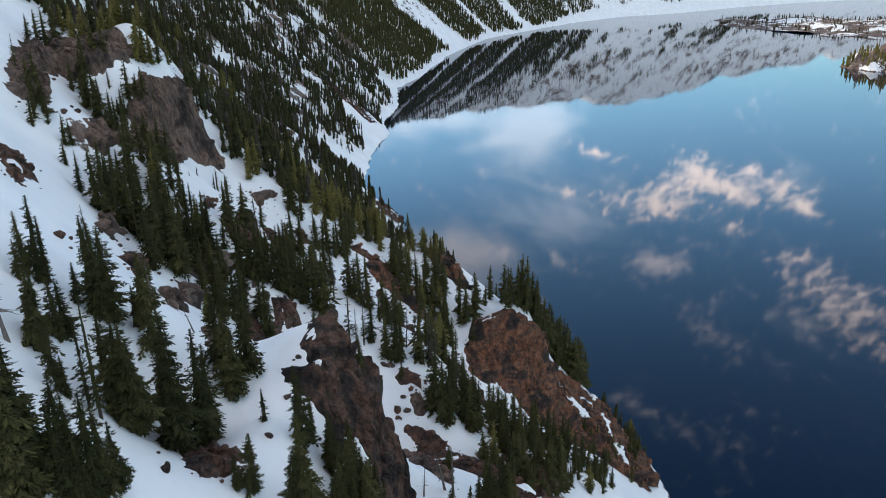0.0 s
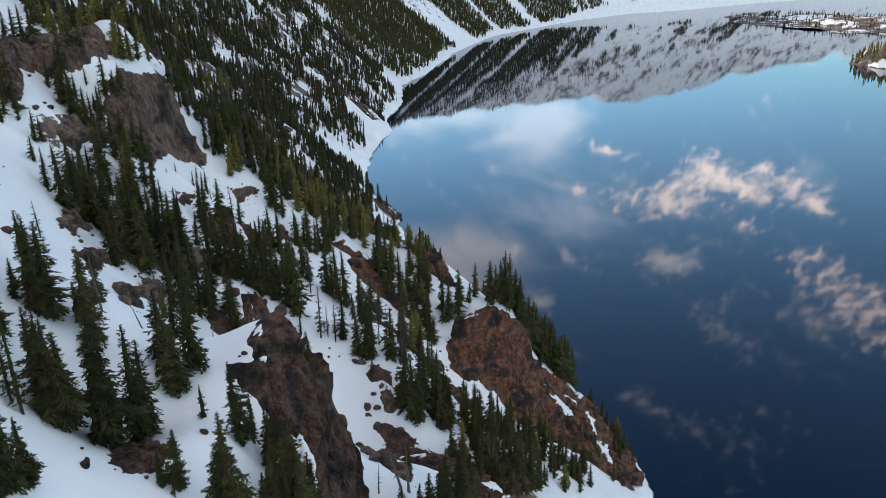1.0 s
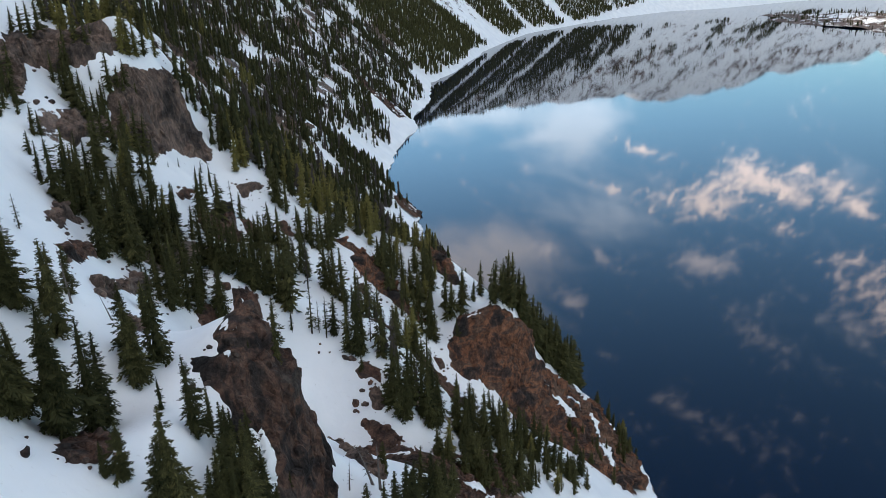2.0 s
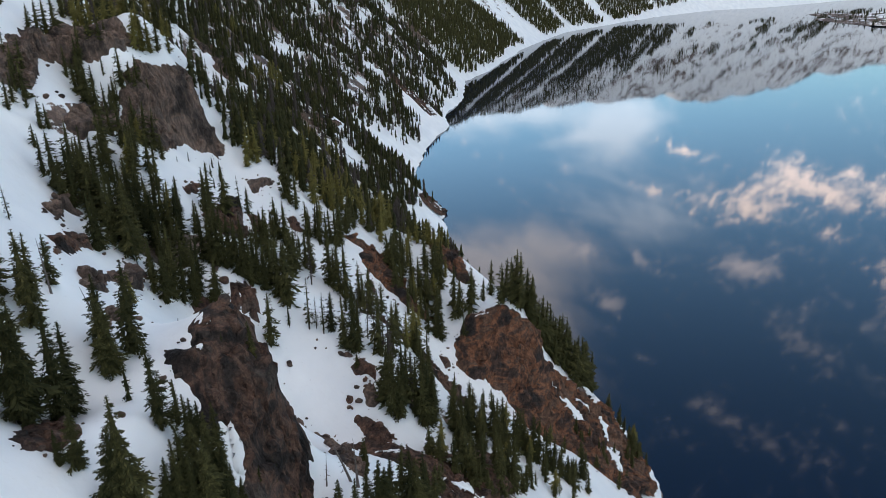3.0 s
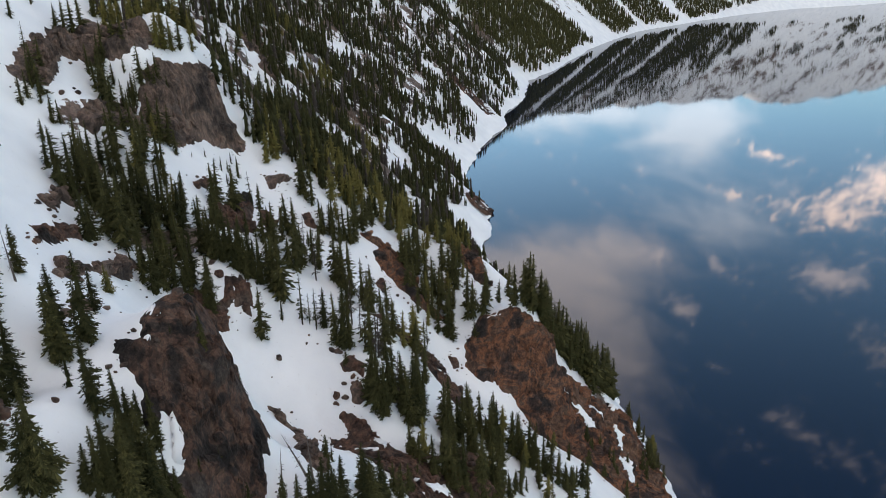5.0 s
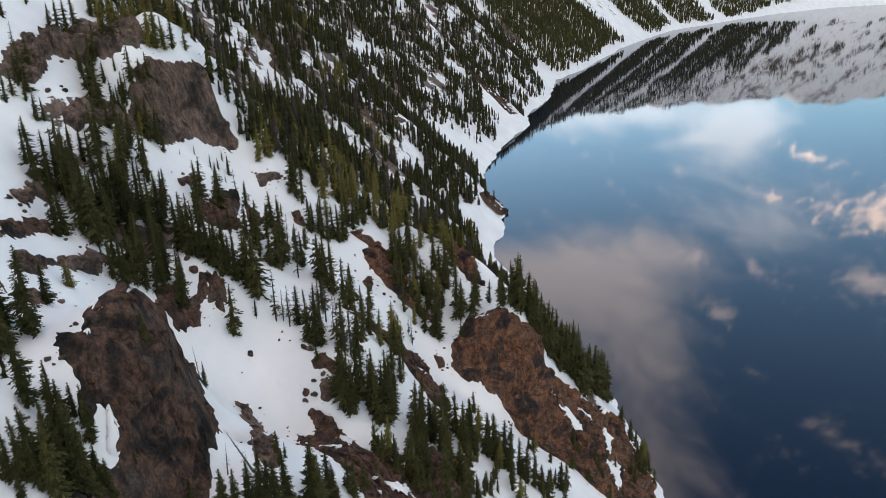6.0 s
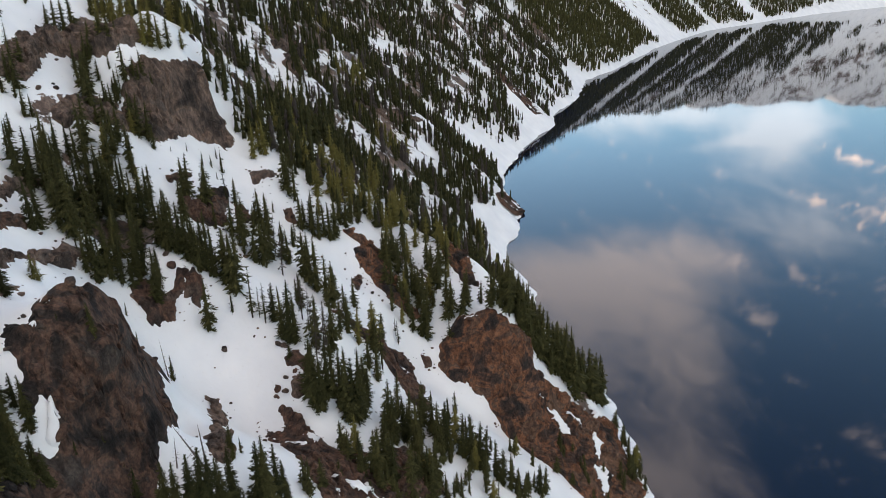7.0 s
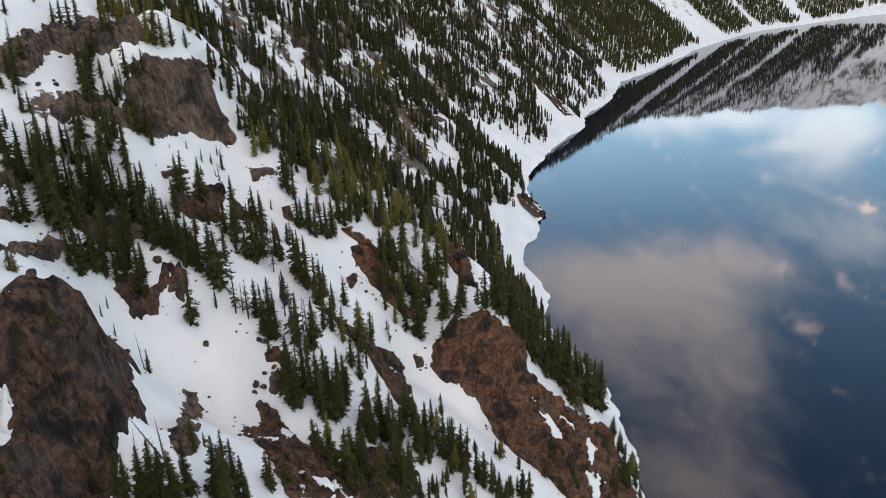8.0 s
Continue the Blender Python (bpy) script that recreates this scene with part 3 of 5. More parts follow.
# ---- rocks ----
def outline_distance(X, Y, outline):
    """Distance inside (+) or outside (-) a closed outline."""
    best = np.full(X.shape, 1e9)
    inside = np.zeros(X.shape, bool)
    n = len(outline)
    for k in range(n):
        (ax, ay), (bx, by) = outline[k], outline[(k + 1) % n]
        ex, ey = bx - ax, by - ay
        f = np.clip(((X - ax) * ex + (Y - ay) * ey) / (ex * ex + ey * ey + 1e-9), 0, 1)
        best = np.minimum(best, np.hypot(X - ax - f * ex, Y - ay - f * ey))
        if ay != by:
            inside ^= ((ay > Y) != (by > Y)) & (X < ex * (Y - ay) / ey + ax)
    return np.where(inside, best, -best)


OUTLINES = []


def outcrop(label, kind, proud, outline, patches=()):
    """A crag that breaks through the snow inside its outline: ledges, cracks and a steep outer face."""
    OUTLINES.append(outline)
    o = np.array(outline)
    lo, hi = o.min(0) - 3, o.max(0) + 3
    size = float(np.max(hi - lo))
    step_m = 0.36 if size < 16 else 0.42 if size < 75 else 0.6
    xs, ys = np.arange(lo[0], hi[0], step_m), np.arange(lo[1], hi[1], step_m)
    X, Y = np.meshgrid(xs, ys, indexing="ij")
    big = min(1.0, 0.42 + size / 50)
    sd = outline_distance(X, Y, outline) + 1.6 * big * fractal(X / 3.5, Y / 3.5, 3, 0.6) + 2.0 * smooth01(size, 20, 45) * fractal(X / 9.0 + 5, Y / 9.0, 2, 0.5) + 1.2 * big * fractal(X / 1.7 + 3, Y / 1.7, 2, 0.6)
    G = ground_z(X, Y)
    # buttresses and clefts run down the fall line, ledges across it; both are broken up by blocks
    down, across = 0.9 * G - 0.5 * X, Y + 0.35 * X
    wx, wy = down + 4.0 * fractal(down / 11.0 + 40, across / 11.0, 3, 0.5), across + 4.0 * fractal(down / 11.0, across / 11.0 + 60, 3, 0.5)
    rib = np.abs(fractal(wy / 8.0 + 0.05 * wx, wx / 22.0 + 8, 4, 0.55))
    cleft = np.exp(-(rib / 0.055) ** 2)
    level = G / 4.2 + 0.9 * fractal(wx / 8.0, wy / 8.0, 3)
    ledge = smooth01(level % 1.0, 0.0, 0.75) - 0.5
    block = np.floor(4 * (fractal(wx / 5.0 + 9, wy / 5.0, 3, 0.6) + 0.8)) / 4 - 0.8
    into = smooth01(sd, 0, 1.8)
    grand = 0.45 + 0.55 * smooth01(size, 8, 30)
    rise = proud * smooth01(sd, -0.2, 0.5 + 0.4 * proud)
    h = rise * (0.75 + 0.8 * fractal(X / 12.0, Y / 12.0, 3, 0.5))
    h = h + into * grand * (2.6 * np.minimum(rib, 0.35) + 0.9 * ledge + 2.0 * block - 1.1 * cleft + 2.8 * fractal(wx / 7.0 + 17, wy / 7.0, 3, 0.5) + 1.1 * fractal(down / 2.1, across / 2.1, 3, 0.6))
    h = np.where(sd < 0, np.maximum(-0.9, 0.9 * sd) - 0.1, np.maximum(h, (0.35 + 0.55 * grand) * into))
    V = np.stack([X + 0.62 * np.maximum(h, 0), Y - 0.30 * np.maximum(h, 0), G + 0.72 * h], -1)
    keep = sd > -1.0
    quad = keep[:-1, :-1] | keep[1:, :-1] | keep[1:, 1:] | keep[:-1, 1:]
    faces = np.array(grid_faces(*X.shape))[quad.ravel()]
    used, index = np.unique(faces, return_inverse=True)
    rock = mesh_object("rock_outcrop", V.reshape(-1, 3)[used], index.reshape(-1, 4), {"warm": ROCK_WARM, "dark": ROCK_SHADED, "rust": ROCK_RUST, "grey": ROCK_GREY}[kind])
    # blocks standing out of the face
    dice = random.Random(int(size * 100))
    spots = np.argwhere((sd > 0.4) & (sd < 0.4 + 0.3 * size))
    for _ in range(int(min(26, size * 0.55)) if size > 9 and o[:, 1].max() < 420 else 0):
        i, j = spots[dice.randrange(len(spots))]
        w = dice.uniform(0.9, 1.5) * (1.0 + 0.018 * size)
        block_part = new("rock_block", dice.choice(BLOCKS[kind]))
        block_part.parent = rock
        block_part.matrix_world = pose(*(float(v) for v in V[i, j]), dice.uniform(-40, 40), dice.uniform(10, 60), dice.uniform(0, 360)) @ Matrix.Diagonal((w * dice.uniform(0.9, 1.6), w, w * dice.uniform(0.7, 1.3), 1))
    # snow caught on the ledges
    drift = fractal(X / 8.0 + 70, Y / 5.0 + 0.04 * G, 3, 0.5) + 0.20 * fractal(X / 2.2, Y / 2.2, 3, 0.6) - 0.10 * ledge
    lie = smooth01(drift - (0.16 if kind in ("grey", "dark") else 0.09 if kind == "rust" else 0.03), 0.34, 0.46) * smooth01(sd, 0.3, 1.2)
    for patch in patches:
        lie = np.maximum(lie, smooth01(outline_distance(X, Y, patch) + 1.3 * fractal(X / 2.4, Y / 2.4, 3, 0.6), -0.3, 0.5))
    top = lie > 0.02
    quad = top[:-1, :-1] & top[1:, :-1] & top[1:, 1:] & top[:-1, 1:]
    if size > 14 and quad.sum() > 12:
        soft = np.pad(np.maximum(h, 0), 3, "edge")
        soft = sum(soft[i:i + X.shape[0], j:j + X.shape[1]] for i in range(7) for j in range(7)) / 49
        hs = h - 0.5 + (np.maximum(soft - h, 0) + 1.15) * lie
        S = np.stack([X + 0.62 * hs, Y - 0.30 * hs, G + 0.72 * hs + 0.15 * lie], -1)
        faces = np.array(grid_faces(*X.shape))[quad.ravel()]
        used, index = np.unique(faces, return_inverse=True)
        tagged(mesh_object("snow_patch", S.reshape(-1, 3)[used], index.reshape(-1, 4), SNOW, rock, True), "white snow lying on the ledges", kind="stuff")
    look_of = {"warm": "red-brown", "dark": "shade-darkened purple-brown", "rust": "rust-orange", "grey": "grey-brown"}[kind] + " volcanic rock"
    return tagged(rock, label + " of " + look_of + " breaking through snow", "rock outcrop", "rock outcrops on the crater wall")


def boulder_mesh(seed, mat):
    """A weathered block with chipped faces, about one metre across."""
    bm = bmesh.new()
    bmesh.ops.create_icosphere(bm, subdivisions=2, radius=0.5)
    off = Vector((seed * 3.7, seed * 1.3, seed * 5.1))
    for v in bm.verts:
        n = v.co.normalized()
        cell = noise.cell(n * 1.6 + off)
        v.co = n * (0.42 + 0.14 * noise.noise(n * 1.7 + off) + 0.05 * noise.noise(n * 5 + off) + 0.04 * cell)
        v.co.z *= 0.72
    me = bpy.data.meshes.new("boulder")
    bm.to_mesh(me)
    bm.free()
    me.materials.append(mat)
    return me


def scree():
    """Small stones scattered on the snow round the outcrops."""
    rng = random.Random(9)
    bm = bmesh.new()
    bmesh.ops.create_icosphere(bm, subdivisions=1, radius=0.5)
    stone = np.array([v.co[:] for v in bm.verts])
    tris = np.array([[v.index for v in f.verts] for f in bm.faces])
    bm.free()
    V, F, base = [], [], 0
    for outline in OUTLINES:
        n = len(outline)
        for _ in range(int(5 + 2.2 * n)):
            k = rng.randrange(n)
            (ax, ay), (bx, by) = outline[k], outline[(k + 1) % n]
            f = rng.random()
            x, y = ax + f * (bx - ax) + rng.gauss(0, 1.6) + 0.6, ay + f * (by - ay) + rng.gauss(0, 1.6)
            w = min(1.6, 0.25 + rng.expovariate(2.6))
            z = float(ground_z(x, y)) + 0.12 * w
            jit = np.array([[rng.uniform(0.75, 1.2)] for _ in stone])
            V.append(stone * jit * w * np.array([rng.uniform(0.8, 1.3), rng.uniform(0.8, 1.3), rng.uniform(0.5, 0.9)]) + np.array([x, y, z]))
            F.append(tris + base)
            base += len(stone)
    F = np.vstack(F)
    tagged(joined_mesh("scree", np.vstack(V), F, np.zeros(len(F), int), [ROCK_GREY]), "small dark stones scattered on the snow", "stones", kind="stuff")


BOULDERS = [boulder_mesh(k, ROCK_WARM if k % 2 else ROCK_GREY) for k in range(5)]
BLOCKS = {kind: [boulder_mesh(20 + k, mat) for k in range(4)] for kind, mat in (("warm", ROCK_WARM), ("dark", ROCK_SHADED), ("rust", ROCK_RUST), ("grey", ROCK_GREY))}


def boulders(places):
    rng = random.Random(len(places))
    for x, y, w in places:
        ob = tagged(new("boulder", rng.choice(BOULDERS)), "dark weathered boulder half sunk in the snow", "boulder", "boulders on the snow slope")
        z = float(ground_z(x, y)) + 0.10 * w
        ob.matrix_world = pose(x, y, z, rng.uniform(-25, 25), rng.uniform(10, 45), rng.uniform(0, 360)) @ Matrix.Diagonal((w * 1.15, w, w * rng.uniform(0.8, 1.1), 1))


# ---- single trees: x, y, height ----
def stand(kind, single, places):
    for x, y, height in places:
        conifer(x, y, height, kind, single)


# upper ledge
stand("sunlit_fir", True, [(-103.7, 259.4, 14.5), (-102.6, 262.0, 13.3), (-101.5, 265.3, 13.2), (-99.5, 275.9, 8.0), (-133.1, 288.7, 11.4), (-134.0, 280.2, 10.5), (-136.6, 278.5, 10.0), (-137.4, 273.6, 9.8)])
# upper ledge
stand("fir", False, [(-100.5, 269.1, 13.1), (-130.1, 241.9, 8.9), (-126.9, 246.3, 12.0), (-125.1, 248.5, 13.6), (-127.9, 243.3, 11.9), (-131.3, 223.7, 7.4), (-139.0, 243.2, 8.8)])
# cliff top
stand("fir", False, [(-108.6, 203.0, 11.1), (-101.8, 197.1, 8.8), (-101.1, 199.5, 7.5), (-97.0, 186.3, 6.8), (-110.7, 233.5, 13.7), (-107.7, 232.5, 15.6), (-114.0, 238.9, 12.3), (-110.4, 240.3, 8.1), (-108.1, 243.9, 6.6), (-101.3, 247.6, 8.4), (-100.2, 251.0, 9.8), (-100.0, 248.3, 9.5), (-105.2, 240.7, 6.1), (-93.1, 217.1, 10.6), (-90.1, 217.0, 13.5), (-87.4, 216.2, 11.4), (-95.0, 235.2, 14.4), (-91.8, 233.8, 15.4), (-90.1, 236.0, 14.8), (-87.4, 235.1, 9.0), (-106.4, 227.5, 10.7), (-99.6, 222.6, 13.6)])
# west stand
stand("fir", True, [(-85.4, 175.5, 16.3), (-83.0, 177.2, 17.3), (-89.6, 198.9, 11.2), (-86.6, 198.5, 14.1), (-86.0, 201.2, 12.5), (-90.9, 190.8, 14.6), (-89.1, 193.8, 14.8), (-86.5, 187.6, 16.2), (-81.8, 171.8, 12.9), (-81.1, 174.4, 13.5), (-68.4, 160.9, 15.1), (-69.2, 164.0, 13.9), (-90.3, 177.9, 10.7), (-81.9, 181.5, 17.7), (-78.6, 180.8, 18.4), (-72.3, 175.9, 19.2), (-70.6, 177.0, 17.5), (-75.5, 185.1, 19.4), (-66.5, 171.7, 20.3), (-70.2, 171.1, 20.0), (-80.5, 195.5, 14.1), (-79.1, 197.1, 14.2), (-77.2, 198.0, 17.1), (-73.7, 197.1, 17.7), (-73.4, 188.8, 17.2), (-73.5, 184.7, 17.9), (-86.4, 184.0, 15.3)])
# west stand low
stand("fir", True, [(-73.0, 198.7, 20.1), (-71.0, 198.5, 20.8), (-69.8, 199.4, 17.1), (-69.6, 189.7, 17.3), (-74.3, 193.3, 18.5), (-67.7, 200.6, 17.3), (-69.7, 206.0, 16.0), (-72.7, 211.6, 11.5), (-55.7, 165.6, 15.4), (-58.0, 164.8, 12.8), (-56.5, 168.4, 12.9), (-56.4, 171.2, 14.8), (-55.0, 173.3, 14.9), (-58.6, 173.0, 14.4), (-60.2, 169.2, 12.8), (-58.7, 176.0, 12.2), (-55.0, 179.8, 17.7), (-54.5, 181.6, 17.0), (-53.3, 175.5, 11.2), (-58.3, 195.4, 17.3), (-53.3, 193.2, 19.6), (-51.6, 193.4, 18.3), (-50.6, 194.8, 17.0), (-48.3, 194.2, 17.0), (-46.2, 195.1, 17.1), (-44.1, 196.0, 17.4), (-42.0, 196.9, 17.3)])
# gully edge
stand("fir", False, [(-55.6, 193.5, 15.2), (-43.8, 196.9, 13.7), (-46.9, 194.9, 14.4), (-44.8, 194.3, 14.6), (-38.4, 198.5, 19.3), (-35.8, 197.4, 20.2), (-41.7, 202.2, 14.3), (-37.1, 184.0, 16.3), (-53.5, 244.3, 16.1), (-50.8, 243.6, 16.5), (-55.9, 244.6, 9.6), (-45.2, 232.5, 15.6), (-40.0, 238.4, 13.8), (-44.5, 249.9, 8.8), (-47.2, 246.9, 6.4), (-34.4, 238.2, 17.2), (-30.2, 234.6, 20.5), (-27.5, 233.7, 20.6), (-32.3, 236.4, 15.9), (-43.1, 268.1, 15.0), (-42.4, 271.4, 15.2), (-40.4, 272.1, 16.3), (-39.9, 276.0, 17.5), (-64.2, 245.6, 10.0)])
# gully edge
stand("sunlit_fir", True, [(-50.6, 141.7, 7.4), (-50.7, 142.9, 6.1)])
# gully edge
stand("thin", True, [(-65.2, 242.0, 13.7), (-29.1, 194.8, 16.6), (-25.0, 195.1, 13.8), (2.0, 218.4, 19.1), (-8.1, 243.6, 9.2), (-7.2, 253.2, 7.9), (-5.4, 251.6, 10.3), (9.7, 268.4, 15.5), (-27.2, 195.7, 10.3)])
# gully edge
stand("dry", True, [(-45.4, 238.2, 15.9), (-38.6, 230.3, 17.6), (-10.2, 195.9, 16.3), (-6.4, 195.7, 17.6), (-4.5, 187.0, 20.5), (1.6, 186.8, 17.0), (-16.1, 201.6, 15.1), (-12.8, 199.0, 15.0)])
# gully edge
stand("young", True, [(-34.3, 192.5, 6.9), (-1.0, 141.4, 4.6), (-81.5, 253.3, 5.7), (-84.8, 267.1, 4.6), (-82.5, 260.0, 5.0), (-80.6, 263.6, 8.7), (-74.3, 243.3, 4.3), (-75.7, 252.9, 3.1), (-63.2, 168.1, 4.0), (-60.9, 265.2, 5.2), (-86.3, 251.5, 3.7), (-85.5, 241.4, 2.1)])
# middle stand
stand("fir", False, [(-45.8, 268.5, 18.9), (-56.5, 275.5, 17.0), (-58.7, 275.1, 17.3), (-50.5, 270.7, 10.4), (-48.1, 270.5, 13.3), (-60.3, 276.0, 17.0), (-49.7, 267.0, 15.0), (-39.8, 285.7, 13.8), (-40.6, 292.3, 13.5), (-39.2, 297.3, 11.7), (-42.2, 285.5, 16.2), (-21.2, 288.4, 16.5), (-20.8, 282.0, 17.2), (-16.9, 284.3, 11.5), (-12.8, 283.0, 18.7), (-9.6, 281.1, 18.5), (-6.4, 279.2, 18.4), (-2.4, 274.9, 17.8), (-5.1, 292.2, 18.3), (-2.2, 290.8, 17.3), (-5.7, 303.6, 17.6), (-22.3, 230.1, 18.1), (-18.2, 226.8, 17.8), (-16.3, 231.0, 10.8), (-16.8, 239.9, 12.2), (-23.1, 237.4, 12.2)])
# middle stand low
stand("fir", True, [(-18.6, 205.9, 12.4), (-21.4, 208.7, 9.3), (-22.9, 196.6, 13.3), (-18.2, 193.3, 17.0), (-15.9, 192.5, 20.9), (-14.3, 193.2, 17.0), (-4.5, 182.0, 18.7), (-1.9, 180.1, 20.8), (-0.3, 180.3, 17.7), (-0.2, 183.7, 20.2), (0.6, 185.5, 19.8), (3.4, 184.8, 19.2), (5.6, 183.6, 19.7), (6.4, 185.5, 20.6), (7.7, 186.3, 18.1), (7.4, 190.3, 17.0), (-5.3, 181.7, 11.9), (6.7, 195.2, 14.0), (4.4, 194.8, 17.1), (-2.1, 222.8, 13.0), (-4.1, 264.4, 12.0), (-1.2, 266.0, 11.2), (0.7, 266.9, 13.1), (-0.8, 268.1, 17.6), (-13.8, 188.0, 6.3), (-31.8, 159.3, 7.6)])
# cliff crest
stand("fir", False, [(6.8, 279.9, 17.3), (4.2, 282.1, 21.7), (11.0, 283.2, 17.0), (11.2, 288.1, 17.2), (24.5, 277.2, 17.7), (28.1, 276.9, 20.0), (31.6, 276.5, 25.6), (29.6, 279.8, 22.1), (27.4, 303.5, 22.9), (36.4, 280.0, 23.1), (37.2, 285.6, 24.5), (39.2, 291.8, 20.4), (42.4, 288.5, 23.5), (44.2, 291.0, 24.9), (45.5, 295.8, 21.0), (48.5, 293.2, 24.2), (50.6, 294.8, 24.3), (52.9, 295.8, 21.8), (56.1, 294.5, 22.8), (57.1, 302.1, 22.3), (58.1, 307.1, 20.7), (60.3, 309.3, 25.3), (62.0, 314.6, 23.8), (62.0, 331.3, 23.5), (48.4, 299.3, 21.7), (49.8, 304.1, 23.3), (52.1, 305.2, 24.0), (37.3, 294.4, 22.1), (40.5, 291.2, 23.4), (34.1, 301.8, 22.8)])
# cliff crest
stand("fir", False, [(24.4, 309.6, 21.3), (18.1, 305.1, 16.8), (15.6, 293.4, 11.0)])
# lower slope
stand("fir", True, [(25.6, 203.7, 19.0), (27.2, 206.4, 18.8), (23.8, 219.8, 12.4), (31.7, 209.6, 16.7), (34.2, 210.3, 17.7), (36.7, 211.2, 17.7), (38.6, 211.2, 17.8), (30.8, 217.1, 11.6), (41.7, 213.2, 15.1), (43.7, 212.8, 14.2), (46.4, 213.3, 14.3), (48.9, 214.2, 11.0), (54.0, 223.5, 12.2), (54.8, 261.9, 8.6), (63.7, 257.0, 9.1), (21.2, 196.6, 19.4), (16.9, 197.9, 16.8), (27.8, 178.1, 14.2), (29.5, 181.8, 16.3), (25.7, 186.4, 16.5), (30.9, 184.5, 18.9), (15.7, 169.1, 15.3), (19.6, 171.2, 15.5), (23.2, 173.7, 17.5), (27.8, 174.5, 19.4), (16.2, 184.6, 16.1), (15.5, 193.2, 18.4), (12.6, 195.7, 18.1), (12.0, 204.8, 17.1), (16.9, 202.1, 17.1)])
# lower slope
stand("fir", False, [(8.8, 172.7, 11.6), (51.1, 219.9, 9.0), (52.0, 223.7, 7.3), (79.1, 270.4, 9.5), (80.6, 283.1, 9.6), (82.8, 294.3, 11.8), (77.0, 300.3, 9.9), (72.4, 305.8, 10.6), (21.2, 211.8, 16.5), (16.0, 217.1, 14.6)])
# lower slope
stand("young", True, [(31.8, 184.3, 6.4), (33.6, 186.0, 8.3), (35.1, 188.7, 7.4), (36.7, 191.4, 8.4), (37.9, 195.2, 5.7)])
# below the knob
stand("broad", True, [(0.0, 114.9, 11.1), (3.0, 113.5, 12.1), (4.8, 115.8, 14.1), (6.4, 116.9, 16.6), (7.4, 118.1, 15.1), (7.7, 120.9, 13.0), (7.7, 125.1, 14.2), (10.5, 130.1, 15.9), (11.3, 130.7, 14.7), (12.8, 133.6, 16.9), (13.3, 135.8, 12.2), (-0.4, 137.3, 8.9)])
# near stand
stand("broad", True, [(-60.7, 102.6, 13.9), (-61.6, 101.4, 10.5), (-61.6, 99.2, 6.5), (-60.3, 103.8, 11.0), (-56.8, 104.6, 7.1), (-53.0, 87.0, 12.2), (-54.4, 88.8, 10.4), (-54.1, 93.4, 10.0), (-54.1, 94.9, 9.7), (-53.4, 105.5, 17.0), (-54.5, 105.4, 16.9), (-53.1, 106.6, 16.1), (-51.0, 110.4, 7.6), (-48.1, 108.3, 17.4), (-53.1, 121.0, 10.0), (-50.9, 112.8, 12.4), (-39.1, 89.1, 21.0), (-41.3, 94.8, 20.3), (-36.7, 94.5, 20.5), (-37.0, 98.2, 17.1), (-42.6, 85.7, 16.5), (-43.8, 85.6, 15.8), (-43.8, 90.6, 15.4), (-46.7, 89.4, 14.8), (-36.5, 107.9, 15.3)])
# near stand
stand("thin", True, [(-68.9, 134.8, 7.6), (-44.0, 80.9, 17.3), (-45.7, 81.9, 12.6)])
# near stand low
stand("broad", True, [(-35.8, 109.0, 11.7), (-39.1, 112.7, 14.3), (-34.9, 114.2, 17.5), (-53.9, 178.9, 16.0), (-48.3, 178.2, 18.1), (-37.7, 65.5, 13.7), (-37.3, 67.3, 11.5), (-37.1, 69.0, 9.1), (-42.2, 68.6, 10.4), (-39.6, 65.6, 11.8), (-47.2, 80.2, 6.0), (-47.8, 79.7, 9.5), (-42.8, 60.8, 20.0), (-43.8, 61.4, 18.0), (-43.6, 64.5, 14.3), (-42.0, 60.0, 16.6), (-41.4, 61.9, 13.4), (-40.9, 62.6, 12.1), (-45.7, 64.2, 17.1), (-39.3, 63.2, 11.7), (-38.3, 64.4, 9.6), (-26.8, 83.1, 9.6), (-28.5, 81.7, 6.0), (-42.7, 126.7, 9.7), (-50.8, 182.7, 11.7)])
# near stand low
stand("young", True, [(-29.5, 101.6, 6.2)])
# knob side
stand("broad", True, [(-23.3, 99.1, 14.6), (-19.8, 82.2, 18.5), (-22.4, 102.9, 8.7), (-18.8, 99.0, 12.3), (-19.7, 104.5, 7.1), (-16.7, 103.9, 11.6), (-16.7, 89.0, 7.5), (-16.9, 87.0, 8.4), (-15.6, 90.8, 13.6), (-15.6, 93.8, 13.0), (-15.8, 97.1, 10.2), (-14.4, 96.0, 8.1), (-16.2, 122.0, 10.0), (-20.7, 81.2, 13.4), (-15.8, 88.7, 12.0), (-14.6, 91.4, 8.9)])
# below the knob west
stand("broad", True, [(-12.5, 90.2, 14.5), (-14.0, 89.3, 10.9), (-13.4, 93.6, 14.1), (-12.1, 94.1, 13.3), (-12.9, 97.2, 14.4), (-13.4, 100.2, 8.8), (-15.1, 92.4, 10.0), (-12.3, 100.7, 8.7), (-15.5, 89.5, 8.8), (-15.7, 97.9, 14.2), (-19.6, 101.3, 9.8), (-14.9, 99.1, 7.8), (-12.3, 97.4, 7.1), (-14.4, 86.0, 6.4)])
